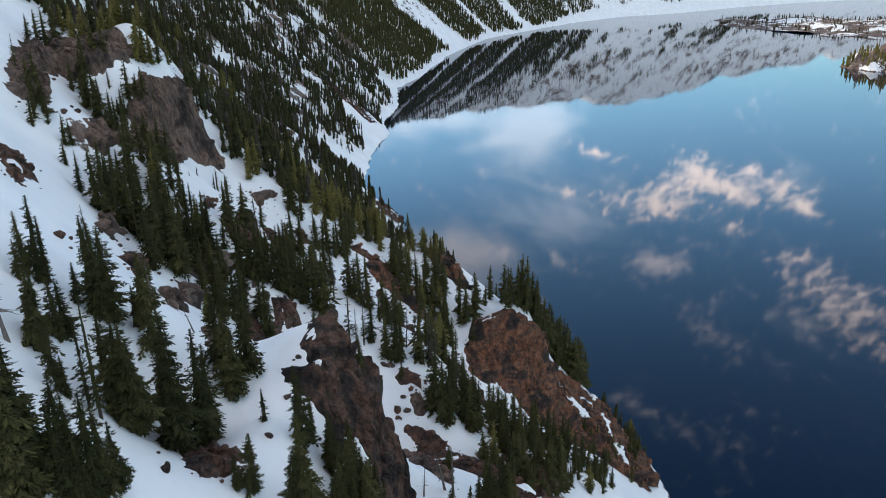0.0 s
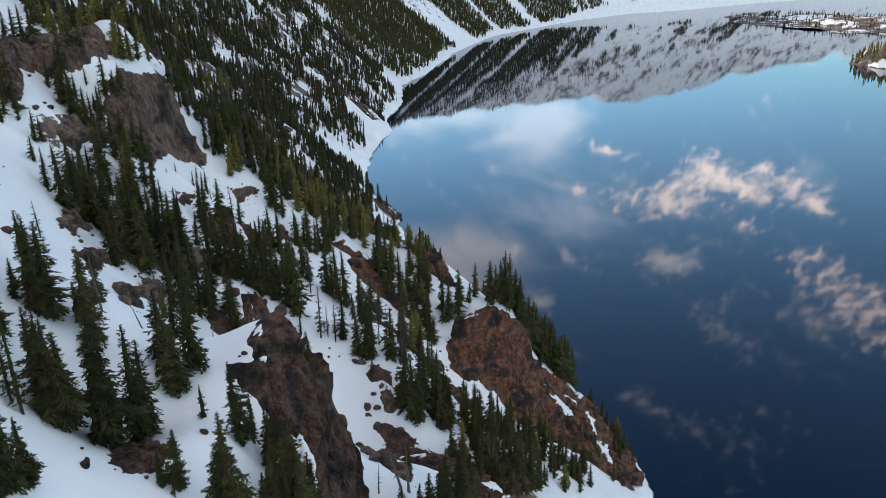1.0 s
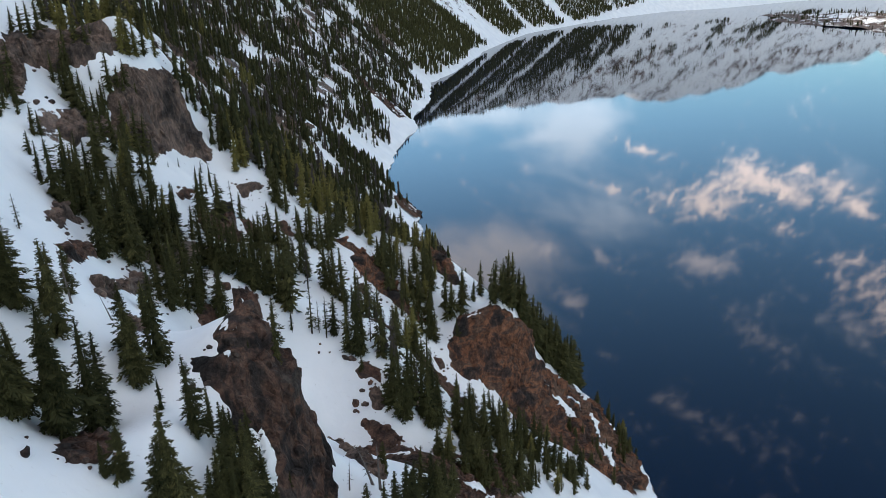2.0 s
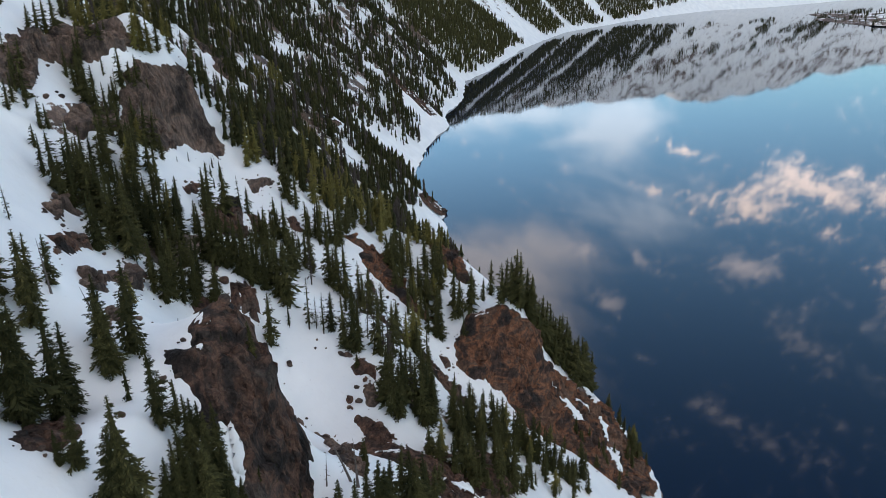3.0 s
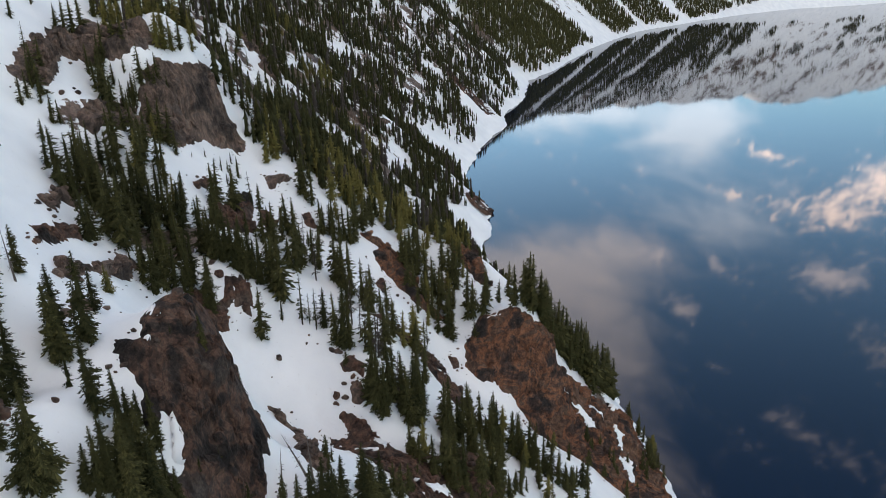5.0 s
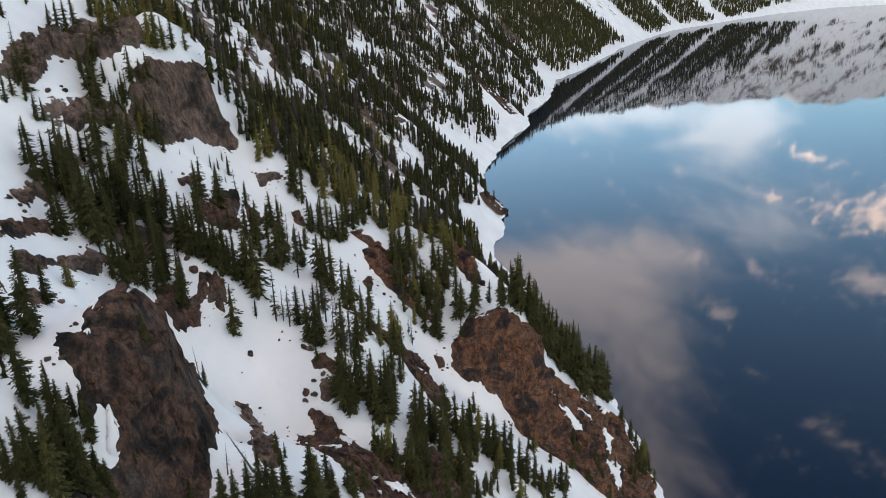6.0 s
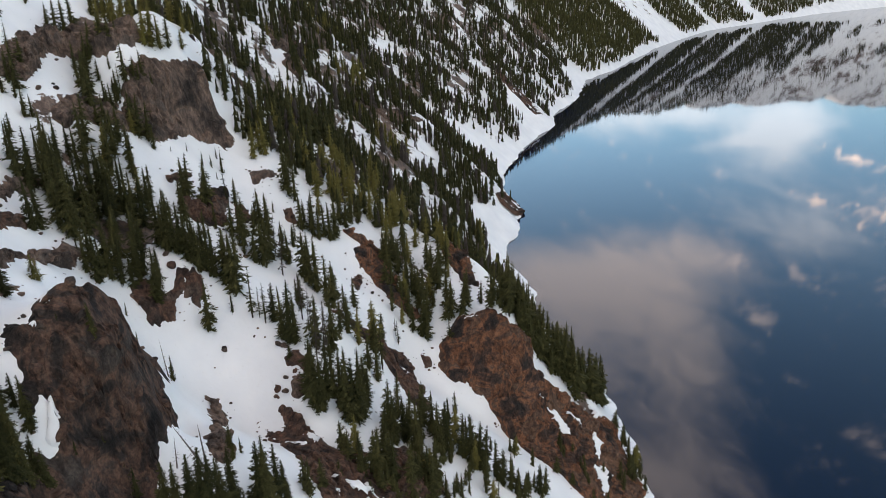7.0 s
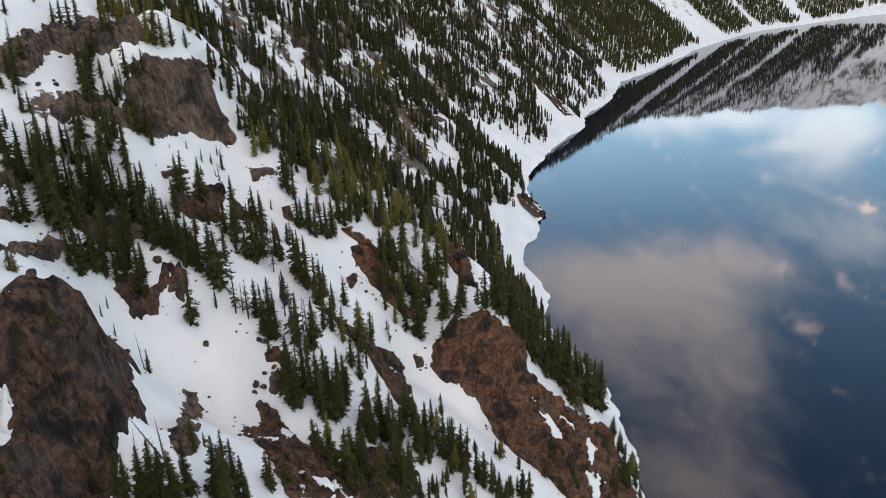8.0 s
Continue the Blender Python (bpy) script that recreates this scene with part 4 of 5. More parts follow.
# dwarf firs on the knob
stand("young", True, [(-13.6, 116.3, 4.1), (-12.0, 114.3, 6.5), (-15.5, 114.1, 4.6), (-9.5, 115.6, 7.5), (-20.1, 117.7, 3.6), (-7.8, 115.7, 10.4), (-41.5, 143.4, 4.4), (-48.5, 165.4, 4.2), (-40.3, 158.6, 4.0), (-45.3, 160.0, 4.0), (-11.9, 107.6, 5.1), (-14.5, 107.7, 3.7)])


# ---- crowded stands: outline, number of trees, heights ----
def crowd(count, kind, low, high, outline):
    rng = random.Random(count)
    o = np.array(outline)
    lo, hi = o.min(0), o.max(0)
    done = 0
    for _ in range(count * 60):
        x, y = rng.uniform(lo[0], hi[0]), rng.uniform(lo[1], hi[1])
        if outline_distance(np.array([x]), np.array([y]), outline)[0] < 0:
            continue
        own = kind if kind != "sunlit_fir" or rng.random() < 0.75 else "fir"
        conifer(x, y, rng.uniform(low, high) * rng.uniform(0.7, 1.1), own if rng.random() > 0.12 else rng.choice(("thin", "sunlit_fir")), False)
        done += 1
        if done == count:
            break


# crowded west stand
crowd(46, "fir", 11, 18, [(-98.0, 193.8), (-94.2, 217.0), (-89.6, 224.9), (-75.5, 223.1), (-63.7, 235.3), (-49.7, 204.0), (-57.1, 186.5), (-61.5, 167.7), (-70.1, 168.8), (-83.8, 179.5)])
# band of firs with sunlight put into their colour
crowd(95, "sunlit_fir", 12, 18, [(-90.4, 289.8), (-85.9, 326.2), (-62.4, 371.7), (-13.7, 323.8), (-3.4, 322.2), (5.6, 309.3), (-9.3, 287.0), (-25.4, 301.2), (-43.3, 278.9), (-60.0, 279.3), (-76.5, 274.1)])
# firs over the gully
crowd(16, "fir", 11, 17, [(-60.7, 231.9), (-48.1, 263.9), (-39.2, 237.7), (-46.4, 213.5)])
# middle clump
crowd(14, "fir", 12, 20, [(-10.2, 198.1), (-5.8, 251.3), (6.7, 199.7), (-1.0, 181.8), (-6.7, 188.5)])
# firs on the low ledge
crowd(34, "fir", 8, 15, [(4.1, 194.2), (28.0, 217.4), (47.6, 214.6), (55.4, 215.6), (4.8, 128.1), (8.1, 178.1)])
# cliff crest row
crowd(24, "fir", 14, 21, [(21.4, 277.6), (36.1, 281.6), (68.0, 321.0), (68.6, 321.1), (48.6, 290.4), (38.7, 277.5)])
# shore slope firs
crowd(14, "fir", 8, 13, [(74.0, 302.5), (89.9, 307.9), (92.3, 287.8), (76.5, 269.6)])
# brown gully firs
crowd(22, "fir", 11, 18, [(-25.4, 301.2), (-1.2, 303.4), (1.6, 267.6), (-11.6, 252.1), (-22.8, 273.8)])
# firs beside the tall cliff
crowd(30, "fir", 11, 18, [(-102.8, 302.5), (-98.8, 361.8), (-79.5, 369.9), (-82.8, 292.4), (-93.2, 295.5)])
# ledge firs under the rim
crowd(12, "fir", 9, 14, [(-126.3, 245.8), (-107.9, 261.5), (-99.6, 256.1), (-103.9, 223.8), (-118.4, 238.3)])
# firs over the rim ledge, coloured yellow for the sun on them
crowd(26, "sunlit_fir", 10, 15, [(-144.5, 275.7), (-105.8, 301.5), (-107.2, 300.6), (-105.2, 266.8), (-131.6, 260.5)])
# firs left of the rim ledge
crowd(8, "fir", 9, 13, [(-119.6, 213.0), (-118.0, 217.8), (-106.3, 200.5), (-105.1, 188.6)])
# firs behind the tall cliff
crowd(120, "fir", 9, 16, [(-207.6, 477.1), (-258.3, 699.8), (-199.7, 697.6), (-115.8, 461.1), (-87.6, 349.9), (-99.9, 335.9), (-166.4, 420.4)])
# firs down the lake side of the crest
crowd(28, "fir", 10, 16, [(27.1, 304.5), (38.3, 315.1), (60.4, 332.4), (61.8, 367.3), (27.5, 419.1), (5.5, 410.7)])
# firs at the cliff foot
crowd(10, "fir", 9, 14, [(-106.2, 246.2), (-99.4, 260.1), (-93.1, 239.4), (-89.0, 218.9), (-104.4, 234.1)])
# firs on the cliff foot
crowd(32, "fir", 7, 12, [(22.3, 202.2), (58.6, 263.4), (75.3, 272.7), (81.3, 255.2), (47.9, 200.9), (21.1, 166.2)])
# thicket under the red cliff
crowd(26, "fir", 8, 14, [(24.1, 257.1), (30.6, 220.4), (42.5, 224.8), (51.0, 215.4), (53.7, 204.7), (13.2, 144.0), (11.8, 185.2)])
tagged(join_stands(), "crowded dark conifers with some sunlit yellow-green ones on snow", "trees", kind="stuff")


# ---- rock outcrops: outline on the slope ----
# part of this knob's shade is in its dark rock colour
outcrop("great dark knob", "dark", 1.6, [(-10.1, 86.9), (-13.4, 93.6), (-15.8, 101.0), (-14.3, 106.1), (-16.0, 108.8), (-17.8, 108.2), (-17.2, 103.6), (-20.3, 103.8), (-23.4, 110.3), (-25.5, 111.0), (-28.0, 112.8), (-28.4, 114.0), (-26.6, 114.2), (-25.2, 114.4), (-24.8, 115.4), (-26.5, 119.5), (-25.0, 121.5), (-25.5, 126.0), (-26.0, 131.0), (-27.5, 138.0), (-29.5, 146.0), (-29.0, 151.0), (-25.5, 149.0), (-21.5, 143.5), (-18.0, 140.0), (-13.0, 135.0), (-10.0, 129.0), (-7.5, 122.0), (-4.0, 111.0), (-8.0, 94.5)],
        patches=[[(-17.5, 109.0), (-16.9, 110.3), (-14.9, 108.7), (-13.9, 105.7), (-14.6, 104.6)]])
outcrop("forked crag", "warm", 2.2, [(-54.5, 175.8), (-54.3, 180.8), (-50.6, 181.0), (-47.8, 184.4), (-49.3, 190.3), (-47.5, 190.5), (-45.5, 186.7), (-45.0, 182.1), (-44.2, 178.9), (-44.5, 175.8), (-46.5, 171.9), (-50.0, 174.1), (-52.3, 173.5)])
outcrop("splinter beside the forked crag", "warm", 1.5, [(-48.0, 191.0), (-44.7, 190.0), (-42.2, 188.6), (-40.1, 186.4), (-43.1, 184.3), (-43.8, 187.7), (-46.8, 189.1)])
outcrop("two-pronged ledge", "warm", 2.2, [(-15.9, 173.3), (-9.9, 172.8), (-10.6, 175.5), (-12.6, 177.4), (-8.9, 177.9), (-2.9, 175.4), (1.1, 172.9), (5.2, 171.6), (8.7, 172.8), (12.5, 178.5), (14.8, 187.5), (20.8, 197.3), (29.5, 194.0), (33.0, 185.6), (16.7, 146.7), (9.6, 153.3), (3.2, 158.0), (-11.9, 168.8)])
outcrop("red cliff over the lake", "rust", 2.4, [(10.0, 279.7), (17.4, 279.4), (28.4, 274.2), (34.2, 275.4), (38.9, 281.0), (41.5, 276.4), (48.0, 282.4), (52.6, 286.0), (60.6, 290.7), (66.2, 304.8), (73.3, 299.4), (80.2, 289.5), (85.6, 281.8), (90.4, 271.7), (76.3, 247.1), (66.0, 245.8), (52.9, 250.2), (42.2, 252.8), (31.8, 257.7), (26.5, 262.5), (22.0, 260.3), (18.4, 261.7), (13.3, 256.8), (7.2, 259.1), (6.9, 268.2), (8.8, 276.2)],
        patches=[[(47.7, 270.7), (50.4, 273.4), (56.7, 271.2), (55.8, 267.2), (51.0, 268.4)], [(59.8, 300.7), (62.1, 313.7), (66.1, 300.7), (63.5, 291.9)], [(62.9, 282.8), (68.0, 281.0), (68.5, 272.3), (64.4, 275.2)], [(66.0, 267.3), (70.5, 273.6), (73.9, 264.1), (70.9, 259.4)]])
outcrop("tall sheer cliff", "grey", 1.6, [(-101.9, 252.6), (-101.1, 258.4), (-100.2, 264.6), (-97.3, 270.9), (-99.8, 285.0), (-98.3, 290.2), (-92.7, 281.2), (-90.0, 282.2), (-84.6, 282.4), (-85.6, 274.7), (-88.0, 273.2), (-91.3, 259.7), (-89.9, 241.0), (-93.0, 240.0), (-94.0, 228.3), (-94.4, 218.8), (-102.9, 240.5), (-102.4, 245.4)])
outcrop("rim ledge", "grey", 3.0, [(-123.0, 220.2), (-125.4, 229.3), (-131.2, 235.6), (-130.5, 241.1), (-127.0, 245.0), (-129.3, 258.5), (-131.0, 271.9), (-106.9, 263.8), (-103.1, 263.0), (-106.8, 250.6), (-111.1, 246.3), (-118.3, 242.6), (-121.3, 232.5), (-117.4, 222.5), (-117.5, 217.3), (-119.8, 216.4)])
outcrop("stepped crag", "grey", 2.2, [(-100.8, 208.6), (-104.2, 220.4), (-107.5, 231.0), (-107.1, 238.4), (-102.2, 238.0), (-93.7, 217.8), (-96.2, 206.1), (-98.6, 205.4)])
outcrop("crag under the snow shelf", "warm", 2.0, [(-70.3, 220.6), (-69.3, 232.0), (-69.6, 237.2), (-69.4, 248.3), (-65.3, 243.9), (-62.3, 234.4), (-58.9, 232.2), (-61.0, 227.5), (-62.9, 219.9), (-66.3, 217.6)])
outcrop("low rock in the snow", "warm", 0.8, [(-77.1, 225.8), (-78.7, 234.9), (-76.5, 239.4), (-75.6, 233.5), (-75.4, 224.8)])
outcrop("round boulder face", "grey", 1.4, [(-61.0, 157.3), (-65.9, 166.5), (-63.5, 168.4), (-60.5, 165.9), (-58.2, 159.1), (-58.2, 154.5)])
outcrop("hooked rock", "warm", 1.0, [(-63.5, 242.7), (-63.7, 248.1), (-57.7, 245.6), (-56.6, 240.5), (-58.6, 236.7)])
outcrop("rock among firs", "grey", 1.0, [(-74.9, 273.0), (-73.2, 275.4), (-68.7, 278.2), (-66.2, 277.3), (-68.1, 274.2), (-69.2, 270.8), (-71.5, 270.1)])
outcrop("rock among firs", "warm", 1.0, [(-59.3, 269.0), (-56.9, 272.4), (-52.1, 269.0), (-49.3, 268.3), (-55.3, 265.9)])
outcrop("red gully bank", "rust", 1.4, [(-40.4, 281.9), (-34.1, 289.4), (-27.5, 290.1), (-19.1, 281.1), (-15.0, 276.9), (-3.8, 276.6), (-6.7, 271.1), (-13.5, 265.4), (-20.6, 269.5), (-28.1, 271.3), (-31.7, 274.1), (-32.7, 282.4)])
outcrop("rock beside the gully", "warm", 0.9, [(-28.7, 262.6), (-26.7, 269.4), (-24.6, 265.7), (-22.3, 254.8)])
outcrop("sandy pillar", "rust", 2.2, [(-12.9, 322.9), (-8.2, 325.3), (-2.0, 324.0), (-0.7, 324.4), (5.6, 313.8), (11.7, 307.7), (5.9, 303.5), (-1.2, 309.0), (-7.1, 314.7)])
outcrop("slanting rib", "warm", 1.5, [(-16.3, 220.0), (-12.1, 223.5), (-8.0, 234.7), (-4.2, 237.3), (-4.8, 251.1), (0.5, 248.6), (10.3, 231.6), (15.9, 225.9), (15.2, 219.1), (8.3, 221.4), (3.6, 222.4), (-2.2, 226.3), (-6.3, 219.9)])
outcrop("rocks under a snow lip", "warm", 1.2, [(-16.3, 188.2), (-13.5, 191.7), (-9.3, 189.7), (-8.0, 185.9), (-11.2, 187.6), (-14.0, 186.4)])
outcrop("rocks under a snow lip", "grey", 1.2, [(-11.2, 183.2), (-8.9, 185.2), (-6.1, 182.1), (-7.4, 180.3), (-10.3, 181.3)])
outcrop("dark fin", "grey", 1.6, [(-10.4, 145.0), (-29.0, 167.5), (-27.4, 170.3), (-24.4, 167.3), (-7.1, 146.0), (-1.2, 139.8), (-0.5, 133.3), (-6.2, 135.8)])
outcrop("rock in the chute", "warm", 0.9, [(0.0, 258.7), (3.6, 260.7), (5.7, 258.1), (3.4, 254.7)])
outcrop("crag on the upper slope", "warm", 1.8, [(-95.7, 158.3), (-97.4, 166.8), (-93.0, 162.3), (-87.6, 155.4), (-85.1, 146.2), (-85.5, 140.8), (-85.1, 138.9)])
outcrop("boulder face", "grey", 1.2, [(-79.5, 160.2), (-85.1, 177.4), (-84.4, 182.2), (-81.8, 176.8), (-77.9, 163.4), (-75.7, 153.7)])
outcrop("half-buried rock", "warm", 0.9, [(-67.1, 142.3), (-72.0, 158.7), (-69.8, 161.2), (-62.6, 141.5), (-61.9, 136.1)])
outcrop("half-buried rock", "grey", 1.3, [(-56.7, 135.6), (-65.0, 167.8), (-62.5, 172.1), (-60.2, 164.8), (-53.4, 135.3), (-53.5, 128.6)])
outcrop("rock slope at the rim", "grey", 2.0, [(-122.6, 213.8), (-127.1, 235.9), (-121.2, 231.5), (-109.7, 208.2), (-113.5, 197.7), (-116.6, 200.8)])
outcrop("bank under the firs", "warm", 0.9, [(-39.0, 89.7), (-39.4, 95.6), (-30.7, 91.2), (-30.1, 84.7), (-32.7, 81.3), (-34.8, 81.8)])
outcrop("rock behind the knob", "warm", 1.2, [(-46.8, 193.4), (-43.7, 191.9), (-41.3, 188.8), (-44.7, 184.6), (-45.7, 187.3)])
outcrop("rock shelf under firs", "grey", 1.0, [(-45.8, 124.6), (-47.3, 135.3), (-42.7, 125.2), (-41.5, 118.5), (-43.1, 118.3)])
outcrop("brown shoulder", "grey", 2.2, [(-107.6, 292.6), (-108.2, 301.3), (-130.9, 345.8), (-109.2, 321.4), (-102.0, 329.8), (-101.9, 329.7), (-109.4, 329.7), (-117.1, 333.4), (-110.4, 310.0), (-103.7, 288.2)])
outcrop("far ledge", "grey", 2.5, [(-227.3, 552.7), (-222.2, 573.0), (-208.5, 578.6), (-198.5, 588.0), (-196.4, 542.8), (-177.9, 482.2)])
outcrop("far ledge", "grey", 2.0, [(-169.0, 473.2), (-194.1, 555.7), (-185.1, 556.3), (-157.5, 473.9)])
outcrop("far ledge", "grey", 2.0, [(-153.4, 579.4), (-145.7, 620.0), (-132.7, 653.4), (-134.8, 592.8)])
outcrop("waterline point", "warm", 1.6, [(-64.0, 640.0), (-62.0, 660.0), (-52.0, 668.0), (-42.0, 662.0), (-40.5, 648.0), (-45.5, 636.0), (-55.0, 634.0)])
outcrop("eroded chute bank", "warm", 1.2, [(-166.4, 1058.5), (-136.4, 1035.8), (-104.3, 1034.7), (-98.6, 1052.6), (-134.9, 1062.8), (-164.6, 1076.4)])
scree()

# boulders: x, y, width
boulders([(-31.9, 182.8, 1.8), (-18.5, 191.1, 1.4), (-26.5, 192.8, 0.9), (-11.2, 185.8, 1.8), (-11.0, 184.4, 1.2), (-12.2, 181.2, 2.4), (-14.9, 180.0, 1.5), (-17.7, 173.4, 0.9), (-106.8, 209.2, 2.5), (-106.0, 215.7, 2.3), (-108.1, 216.9, 1.4), (-74.2, 236.1, 1.2), (-48.6, 224.4, 2.2), (-49.8, 223.0, 1.2), (-37.8, 258.3, 1.1), (-34.3, 271.9, 1.1), (-31.8, 265.0, 1.1), (-19.2, 261.4, 1.7), (-17.0, 262.8, 1.1), (-15.1, 261.3, 1.3), (-23.4, 256.9, 1.7), (-31.8, 176.9, 0.6), (-23.7, 196.4, 0.7), (-23.6, 191.5, 0.7), (-23.2, 266.0, 1.1)])
boulders([(15.6, 264.9, 1.1), (-6.3, 259.0, 1.1), (-8.2, 257.2, 0.9), (-35.5, 77.5, 1.8), (-35.2, 88.7, 1.9), (-31.5, 86.2, 2.4), (-31.5, 82.7, 1.5), (-28.8, 86.2, 0.9), (-30.4, 81.8, 0.8), (-38.0, 81.7, 0.7), (-68.4, 124.2, 2.6), (-68.4, 127.8, 1.2), (-65.7, 122.2, 0.9), (-27.4, 95.8, 1.4), (-14.9, 181.4, 2.5), (-17.5, 191.3, 2.3), (-50.5, 188.9, 3.1), (-53.8, 191.2, 2.2), (-31.7, 182.4, 1.9), (-26.5, 190.4, 1.0), (-19.1, 191.2, 2.1), (-29.1, 85.7, 1.0), (-28.4, 84.0, 0.9), (-27.4, 109.0, 1.4), (-28.9, 114.3, 0.9)])
boulders([(-14.2, 179.9, 1.4)])


# ---- the far woods, too many to count ----
def little_conifer(seed, rings, sides):
    """A rough conifer of unit height as arrays: stacked ragged skirts."""
    rng = random.Random(seed)
    vs, fs = [], []
    for k in range(rings):
        f = k / rings
        z0, z1 = 0.06 + 0.94 * f, min(1.0, 0.06 + 0.94 * (f + 2.1 / rings))
        r = 0.128 * ((1 - f) ** 0.55 + 0.05) * rng.uniform(0.7, 1.2)
        n0 = len(vs)
        off, aside = rng.uniform(0, 6.28), 0.22 * r
        ox, oy = rng.uniform(-aside, aside), rng.uniform(-aside, aside)
        for i in range(sides):
            a = off + 6.283 * i / sides + rng.uniform(-0.2, 0.2)
            q = r * (rng.uniform(0.65, 1.45) if i % 2 else rng.uniform(0.3, 0.6))
            vs.append((ox + q * math.cos(a), oy + q * math.sin(a), z0 - (rng.uniform(0.01, 0.06) if i % 2 else -0.015)))
        vs.append((0, 0, z1))
        fs += [(n0 + i, n0 + (i + 1) % sides, n0 + sides) for i in range(sides)]
    return np.array(vs), np.array(fs)


def woods(name, label, places, models, rng, mats):
    """Joins many small conifers (x, y, z, height) into one mesh."""
    V, F, M, base = [], [], [], 0
    for x, y, z, h in places:
        mv, mf = models[rng.randrange(len(models))]
        a, w = rng.uniform(0, 6.28), h * rng.uniform(0.75, 1.3)
        c, s = math.cos(a) * w, math.sin(a) * w
        V.append(np.stack([x + mv[:, 0] * c - mv[:, 1] * s, y + mv[:, 0] * s + mv[:, 1] * c, z - 0.4 + mv[:, 2] * h], 1))
        F.append(mf + base)
        # patches of trees whose needle colour holds the sunlight
        pale = len(mats) > 1 and value_noise(x / 60.0 + 4, y / 60.0) + 0.25 * rng.random() > 0.27
        M.append(np.full(len(mf), 2 if len(mats) > 2 and rng.random() < 0.16 else 1 if pale else 0))
        base += len(mv)
    V, F, M = np.vstack(V), np.vstack(F), np.concatenate(M)
    return tagged(joined_mesh(name, V, F, M, mats), label, "forest", kind="stuff")


# lowest trees above the shore: y, distance
TREE_FOOT = np.array([(280, 20), (300, 22), (430, 14), (450, 20), (600, 18), (640, 9), (1000, 9), (1180, 10), (1345, 12), (1380, 50), (1400, 14), (1500, 40)], float)
# open snow chutes that fan out to the shore
CHUTES = [[(-173, 1064), (-135, 1052), (-100, 1070), (-70, 1083), (-70, 955), (-106, 947), (-111, 985), (-141, 1008)],
          [(-172, 775), (-150, 822), (-106, 862), (-75, 855), (-75, 780), (-105, 778), (-130, 780), (-158, 752)],
          [(-138, 1450), (-117, 1470), (-80, 1440), (-75, 1330), (-92, 1310), (-113, 1330)],
          [(-68, 579), (-52, 640), (-30, 623), (-20, 483), (-32, 483), (-57, 532)]]


def plant_wall(y0, y1, tries, d_top, seed, gap):
    """Places for the trees of the wall between two stretches of shore, thinned by open snow and chutes."""
    dice = np.random.RandomState(seed)
    y, d = dice.uniform(y0, y1, tries), dice.uniform(6, d_top, tries)
    x = shore_x(y) - d
    foot = np.interp(y, TREE_FOOT[:, 0], TREE_FOOT[:, 1]) + 9 * value_noise(y / 9.0, 1.5 + 0 * y)
    thin = fractal(x / 22.0 + 11, y / 30.0, 4, 0.65) + 0.35 * value_noise(y / 16.0 + 5, d / 90.0)
    stay = (d > foot) & (thin + dice.uniform(-0.16, 0.16, tries) < gap) & ~in_snow_field(x, y)
    for chute in CHUTES:
        stay &= outline_distance(x, y, chute) < 2
    tall = dice.uniform(7, 17, tries) * dice.uniform(0.5, 1.3, tries)
    return list(zip(x[stay], y[stay], ground_z(x, y)[stay], tall[stay]))


def in_snow_field(x, y):
    """Open snow of the near slope, where only the single trees stand."""
    edge = np.interp(y, (250, 290, 318, 350, 392), (420, 150, 85, 40, -500))
    return (y < 392) & (shore_x(y) - x < edge) | (y < 262)


FOREST_RNG = random.Random(11)
FINE = [little_conifer(k, 13, 10) for k in range(5)]
COARSE = [little_conifer(20 + k, 7, 8) for k in range(4)]
TINY = [little_conifer(40 + k, 4, 6) for k in range(3)]
woods("conifer_wood", "dark conifer wood on the snowy wall with sunlit yellow-green crowns", plant_wall(262, 700, 8500, 300, 11, 0.02), FINE, FOREST_RNG, [NEEDLES, NEEDLES_SUNLIT, NEEDLES_DRY])
woods("conifer_forest", "dense dark conifer forest on the crater wall", plant_wall(700, 1500, 15000, 340, 12, 0.10), COARSE, FOREST_RNG, [NEEDLES, NEEDLES, NEEDLES_DRY])


# open chutes of the far wall: where they meet the shore, as y, and their half width there
FAR_CHUTES = [(2255, 125), (2665, 45), (2950, 60)]


def plant_far():
    rng = random.Random(21)
    pts = np.vstack([SHORE[-1:], FAR_SHORE])
    arc = np.concatenate([[0], np.cumsum(np.hypot(*np.diff(pts[:, :2], axis=0).T))])
    X, Y, Z, S, D = (v.ravel() for v in FAR_GRID)
    good = np.nonzero((Z > 8) & (Z < 430) & (Y < 4700) & (D < 520))[0]
    middles = [(float(np.interp(y, pts[:, 1], arc)), w) for y, w in FAR_CHUTES]
    places = []
    for _ in range(70000):
        k = good[rng.randrange(len(good))]
        x, y, z, s, d = X[k], Y[k], Z[k], S[k], D[k]
        left = 1 - float(smooth01(y - 1.2 * z, 3000, 3700))
        low = 10 + 30 * max(0.0, float(value_noise(s / 60.0, 8.8))) + 40 * (1 - left)
        ragged = 1 + 0.9 * float(value_noise(s / 40.0, d / 50.0))
        thin = float(fractal(x / 55.0, y / 70.0 + 2, 4, 0.65)) + 0.16 * float(smooth01(z, 150, 330))
        if z < low or thin > 0.50 * left - 0.20 * (1 - left) or any(abs(s + 0.25 * d - c) < w * ragged * (1 - 0.6 * min(1.0, d / 330)) for c, w in middles):
            continue
        places.append((x + rng.uniform(-9, 9), y + rng.uniform(-9, 9), z - 2, rng.uniform(11, 23)))
        if len(places) > 21000:
            break
    return places


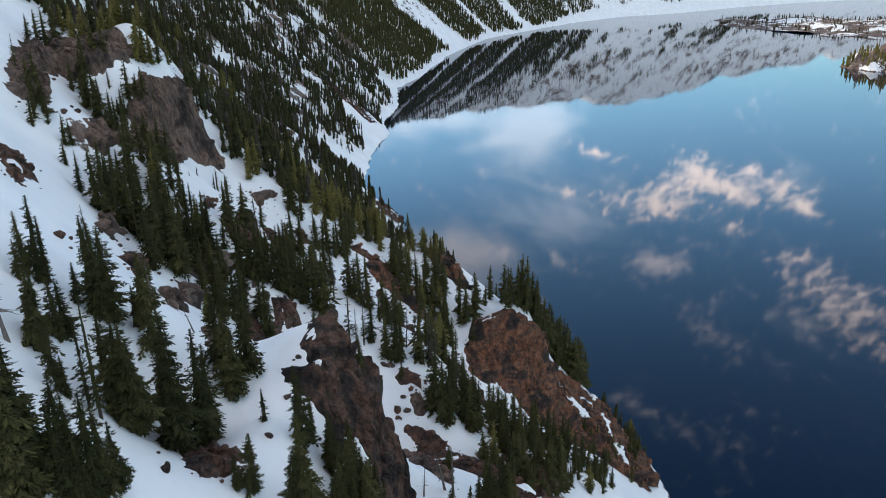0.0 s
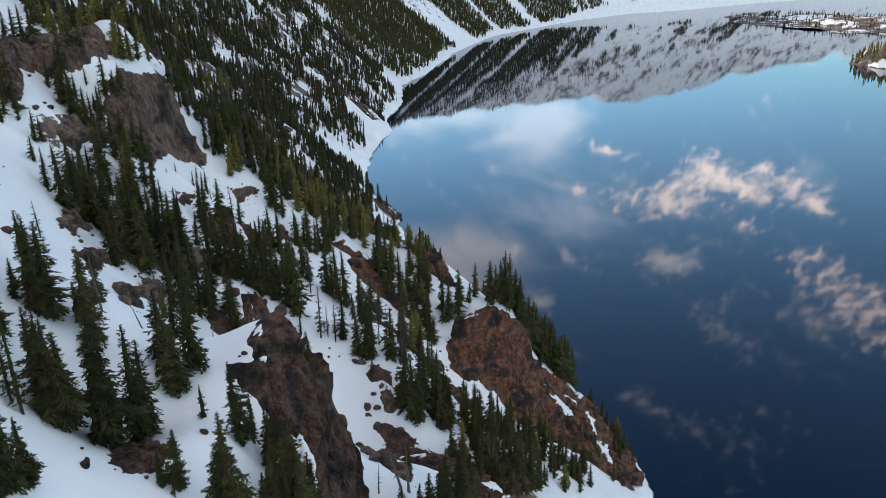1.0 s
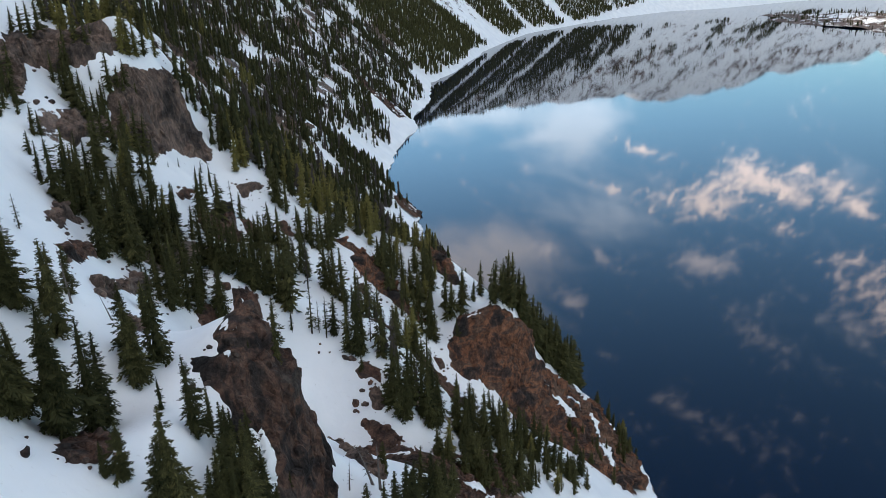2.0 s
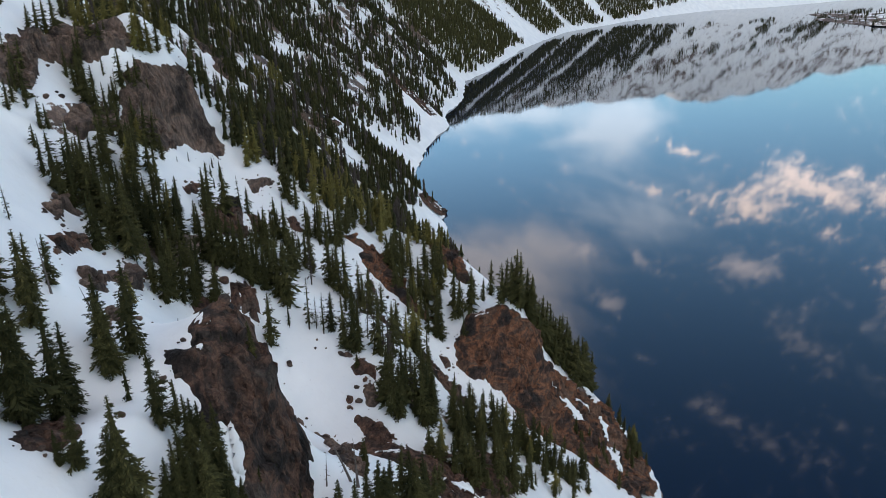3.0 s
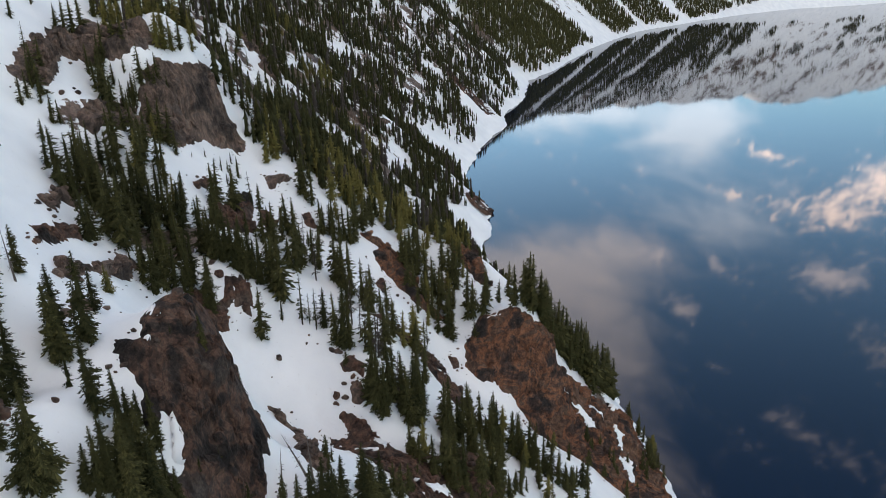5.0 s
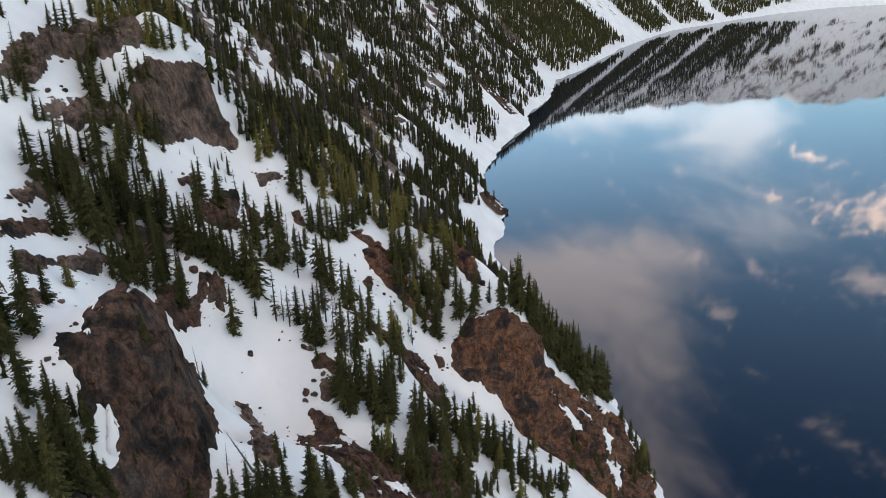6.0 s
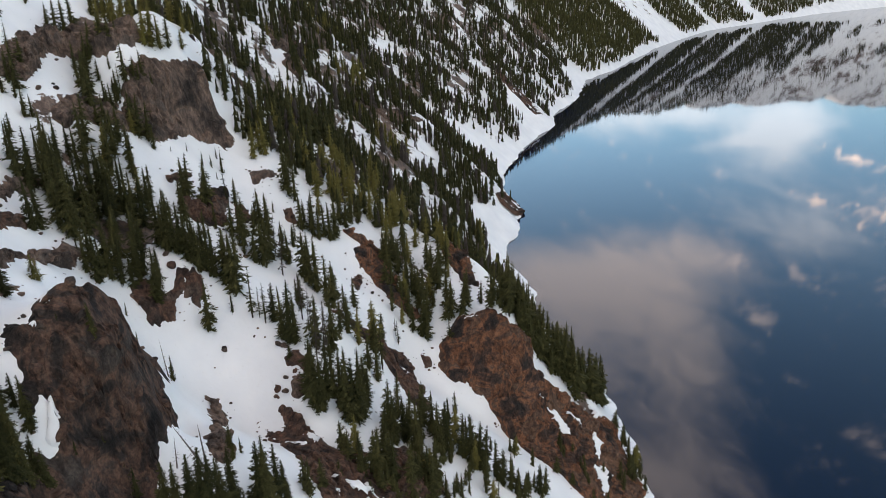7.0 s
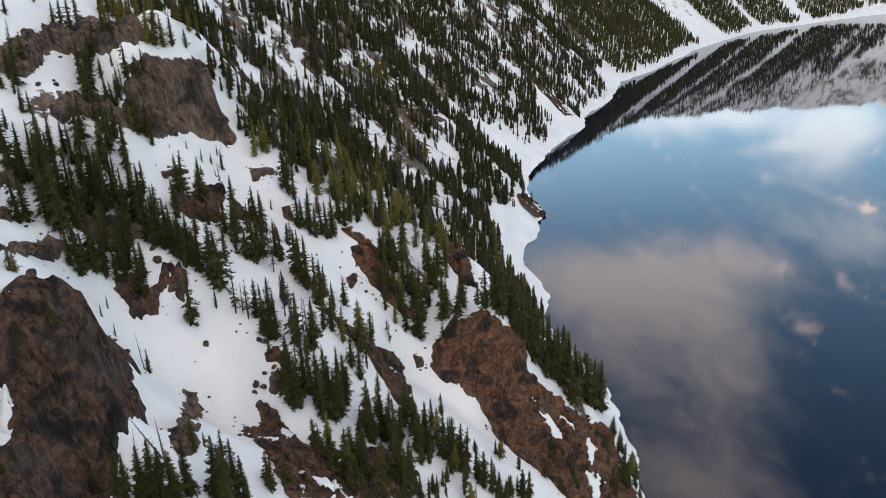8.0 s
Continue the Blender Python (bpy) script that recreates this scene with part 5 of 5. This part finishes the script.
woods("far_forest", "distant dark forest between snow chutes on the crater wall", plant_far(), TINY, FOREST_RNG, [NEEDLES])


# ---- dead trees ----
def snag(x, y, height, lean_x, lean_y, label, branches=34, reach=0.16, radius=0.2, bend=0.0):
    rng = random.Random(int(x * 7 + y))
    thing = tagged(new("dead_tree"), label, "dead tree", "bare dead trees")
    thing.matrix_world = pose(x, y, float(ground_z(x, y)) - 0.2, lean_x, lean_y, rng.uniform(0, 40))
    mesh_object("trunk", *trunk_shape(rng, height, radius * 1.5, 6, 1.0, bend), DEADWOOD, thing)
    tagged(mesh_object("branches", *dead_branches(rng, height, 0.25, branches, reach), DEADWOOD, thing), "thin bare grey twigs", kind="stuff")
    return thing


snag(-54.8, 83.0, 15.0, 3, -4, "bare grey dead conifer with twiggy branches in snow", 60, 0.22, 0.2)
snag(-45.9, 121.0, 5.5, 4, -14, "short leaning bare grey dead trunk in snow", 10, 0.12, 0.12)
snag(-1.5, 128.8, 15.0, 14, -16, "tall leaning bare dead trunk below the rock knob", 26, 0.10, 0.2, -0.02)
snag(0.2, 127.8, 12.5, 2, -2, "upright bare dead trunk with broken branches", 24, 0.12, 0.22)
snag(-32.1, 158.2, 11.5, 2, -3, "thin bare dead tree rising from a snowy hollow", 22, 0.10, 0.12)
snag(-5.8, 125.7, 8.0, -2, 3, "small bare dead tree beside the rock", 22, 0.16, 0.12)
snag(-51.0, 118.0, 11.0, 2, -2, "bare brown dead tree with curled branches", 40, 0.16, 0.16)


# ---- islands ----
def island(name, label, centre, half, turn, height, seed, steep, tree_count, tree_size):
    n = 46
    u = np.linspace(-1, 1, n)
    U, V = np.meshgrid(u, u, indexing="ij")
    r = np.hypot(U, V) + 0.35 * fractal(U * 3 + seed, V * 3, 4, 0.6)
    H = height * (1 - smooth01(r, 0.05, 0.95)) ** steep * (1 + 0.9 * fractal(U * 5 + seed, V * 5 + 2, 4, 0.6)) - 2.5 * smooth01(r, 0.8, 1.0) - 0.6
    c, s = math.cos(radians(turn)), math.sin(radians(turn))
    X = centre[0] + U * half[0] * c - V * half[1] * s
    Y = centre[1] + U * half[0] * s + V * half[1] * c
    ob = mesh_object(name, np.stack([X, Y, H], -1).reshape(-1, 3), grid_faces(n, n), SNOW_GROUND)
    bare = 0.62 + 0.9 * fractal(X / 45.0, Y / 45.0, 3, 0.6) + 0.5 * smooth01(-H, -2.5, -0.5)
    ob.data.attributes.new("bare", "FLOAT", "POINT").data.foreach_set("value", bare.ravel().astype(np.float32))
    tagged(ob, label, "island", kind="structure")
    rng = random.Random(seed)
    spots = [(i, j) for i in range(n) for j in range(n) if H[i, j] > 0.6]
    places = []
    for _ in range(tree_count):
        i, j = rng.choice(spots)
        places.append((X[i, j] + rng.uniform(-4, 4), Y[i, j] + rng.uniform(-4, 4), H[i, j] - 0.5, rng.uniform(0.6, 1.1) * tree_size))
    # the rock island's trees carry sunlight in their needle colour
    woods("island_trees", "small conifers scattered over " + label.split(" ")[0] + " island ground", places, TINY, rng, [NEEDLES_SUNLIT if seed == 3 else NEEDLES])


island("rock_island", "rocky island with snow and sunlit conifers", (990, 1690), (150, 110), 60, 34, 3, 0.8, 170, 26)
island("lava_flat", "low dark lava flat with snow patches and sparse trees", (1480, 2760), (640, 330), 118, 22, 8, 0.7, 420, 20)
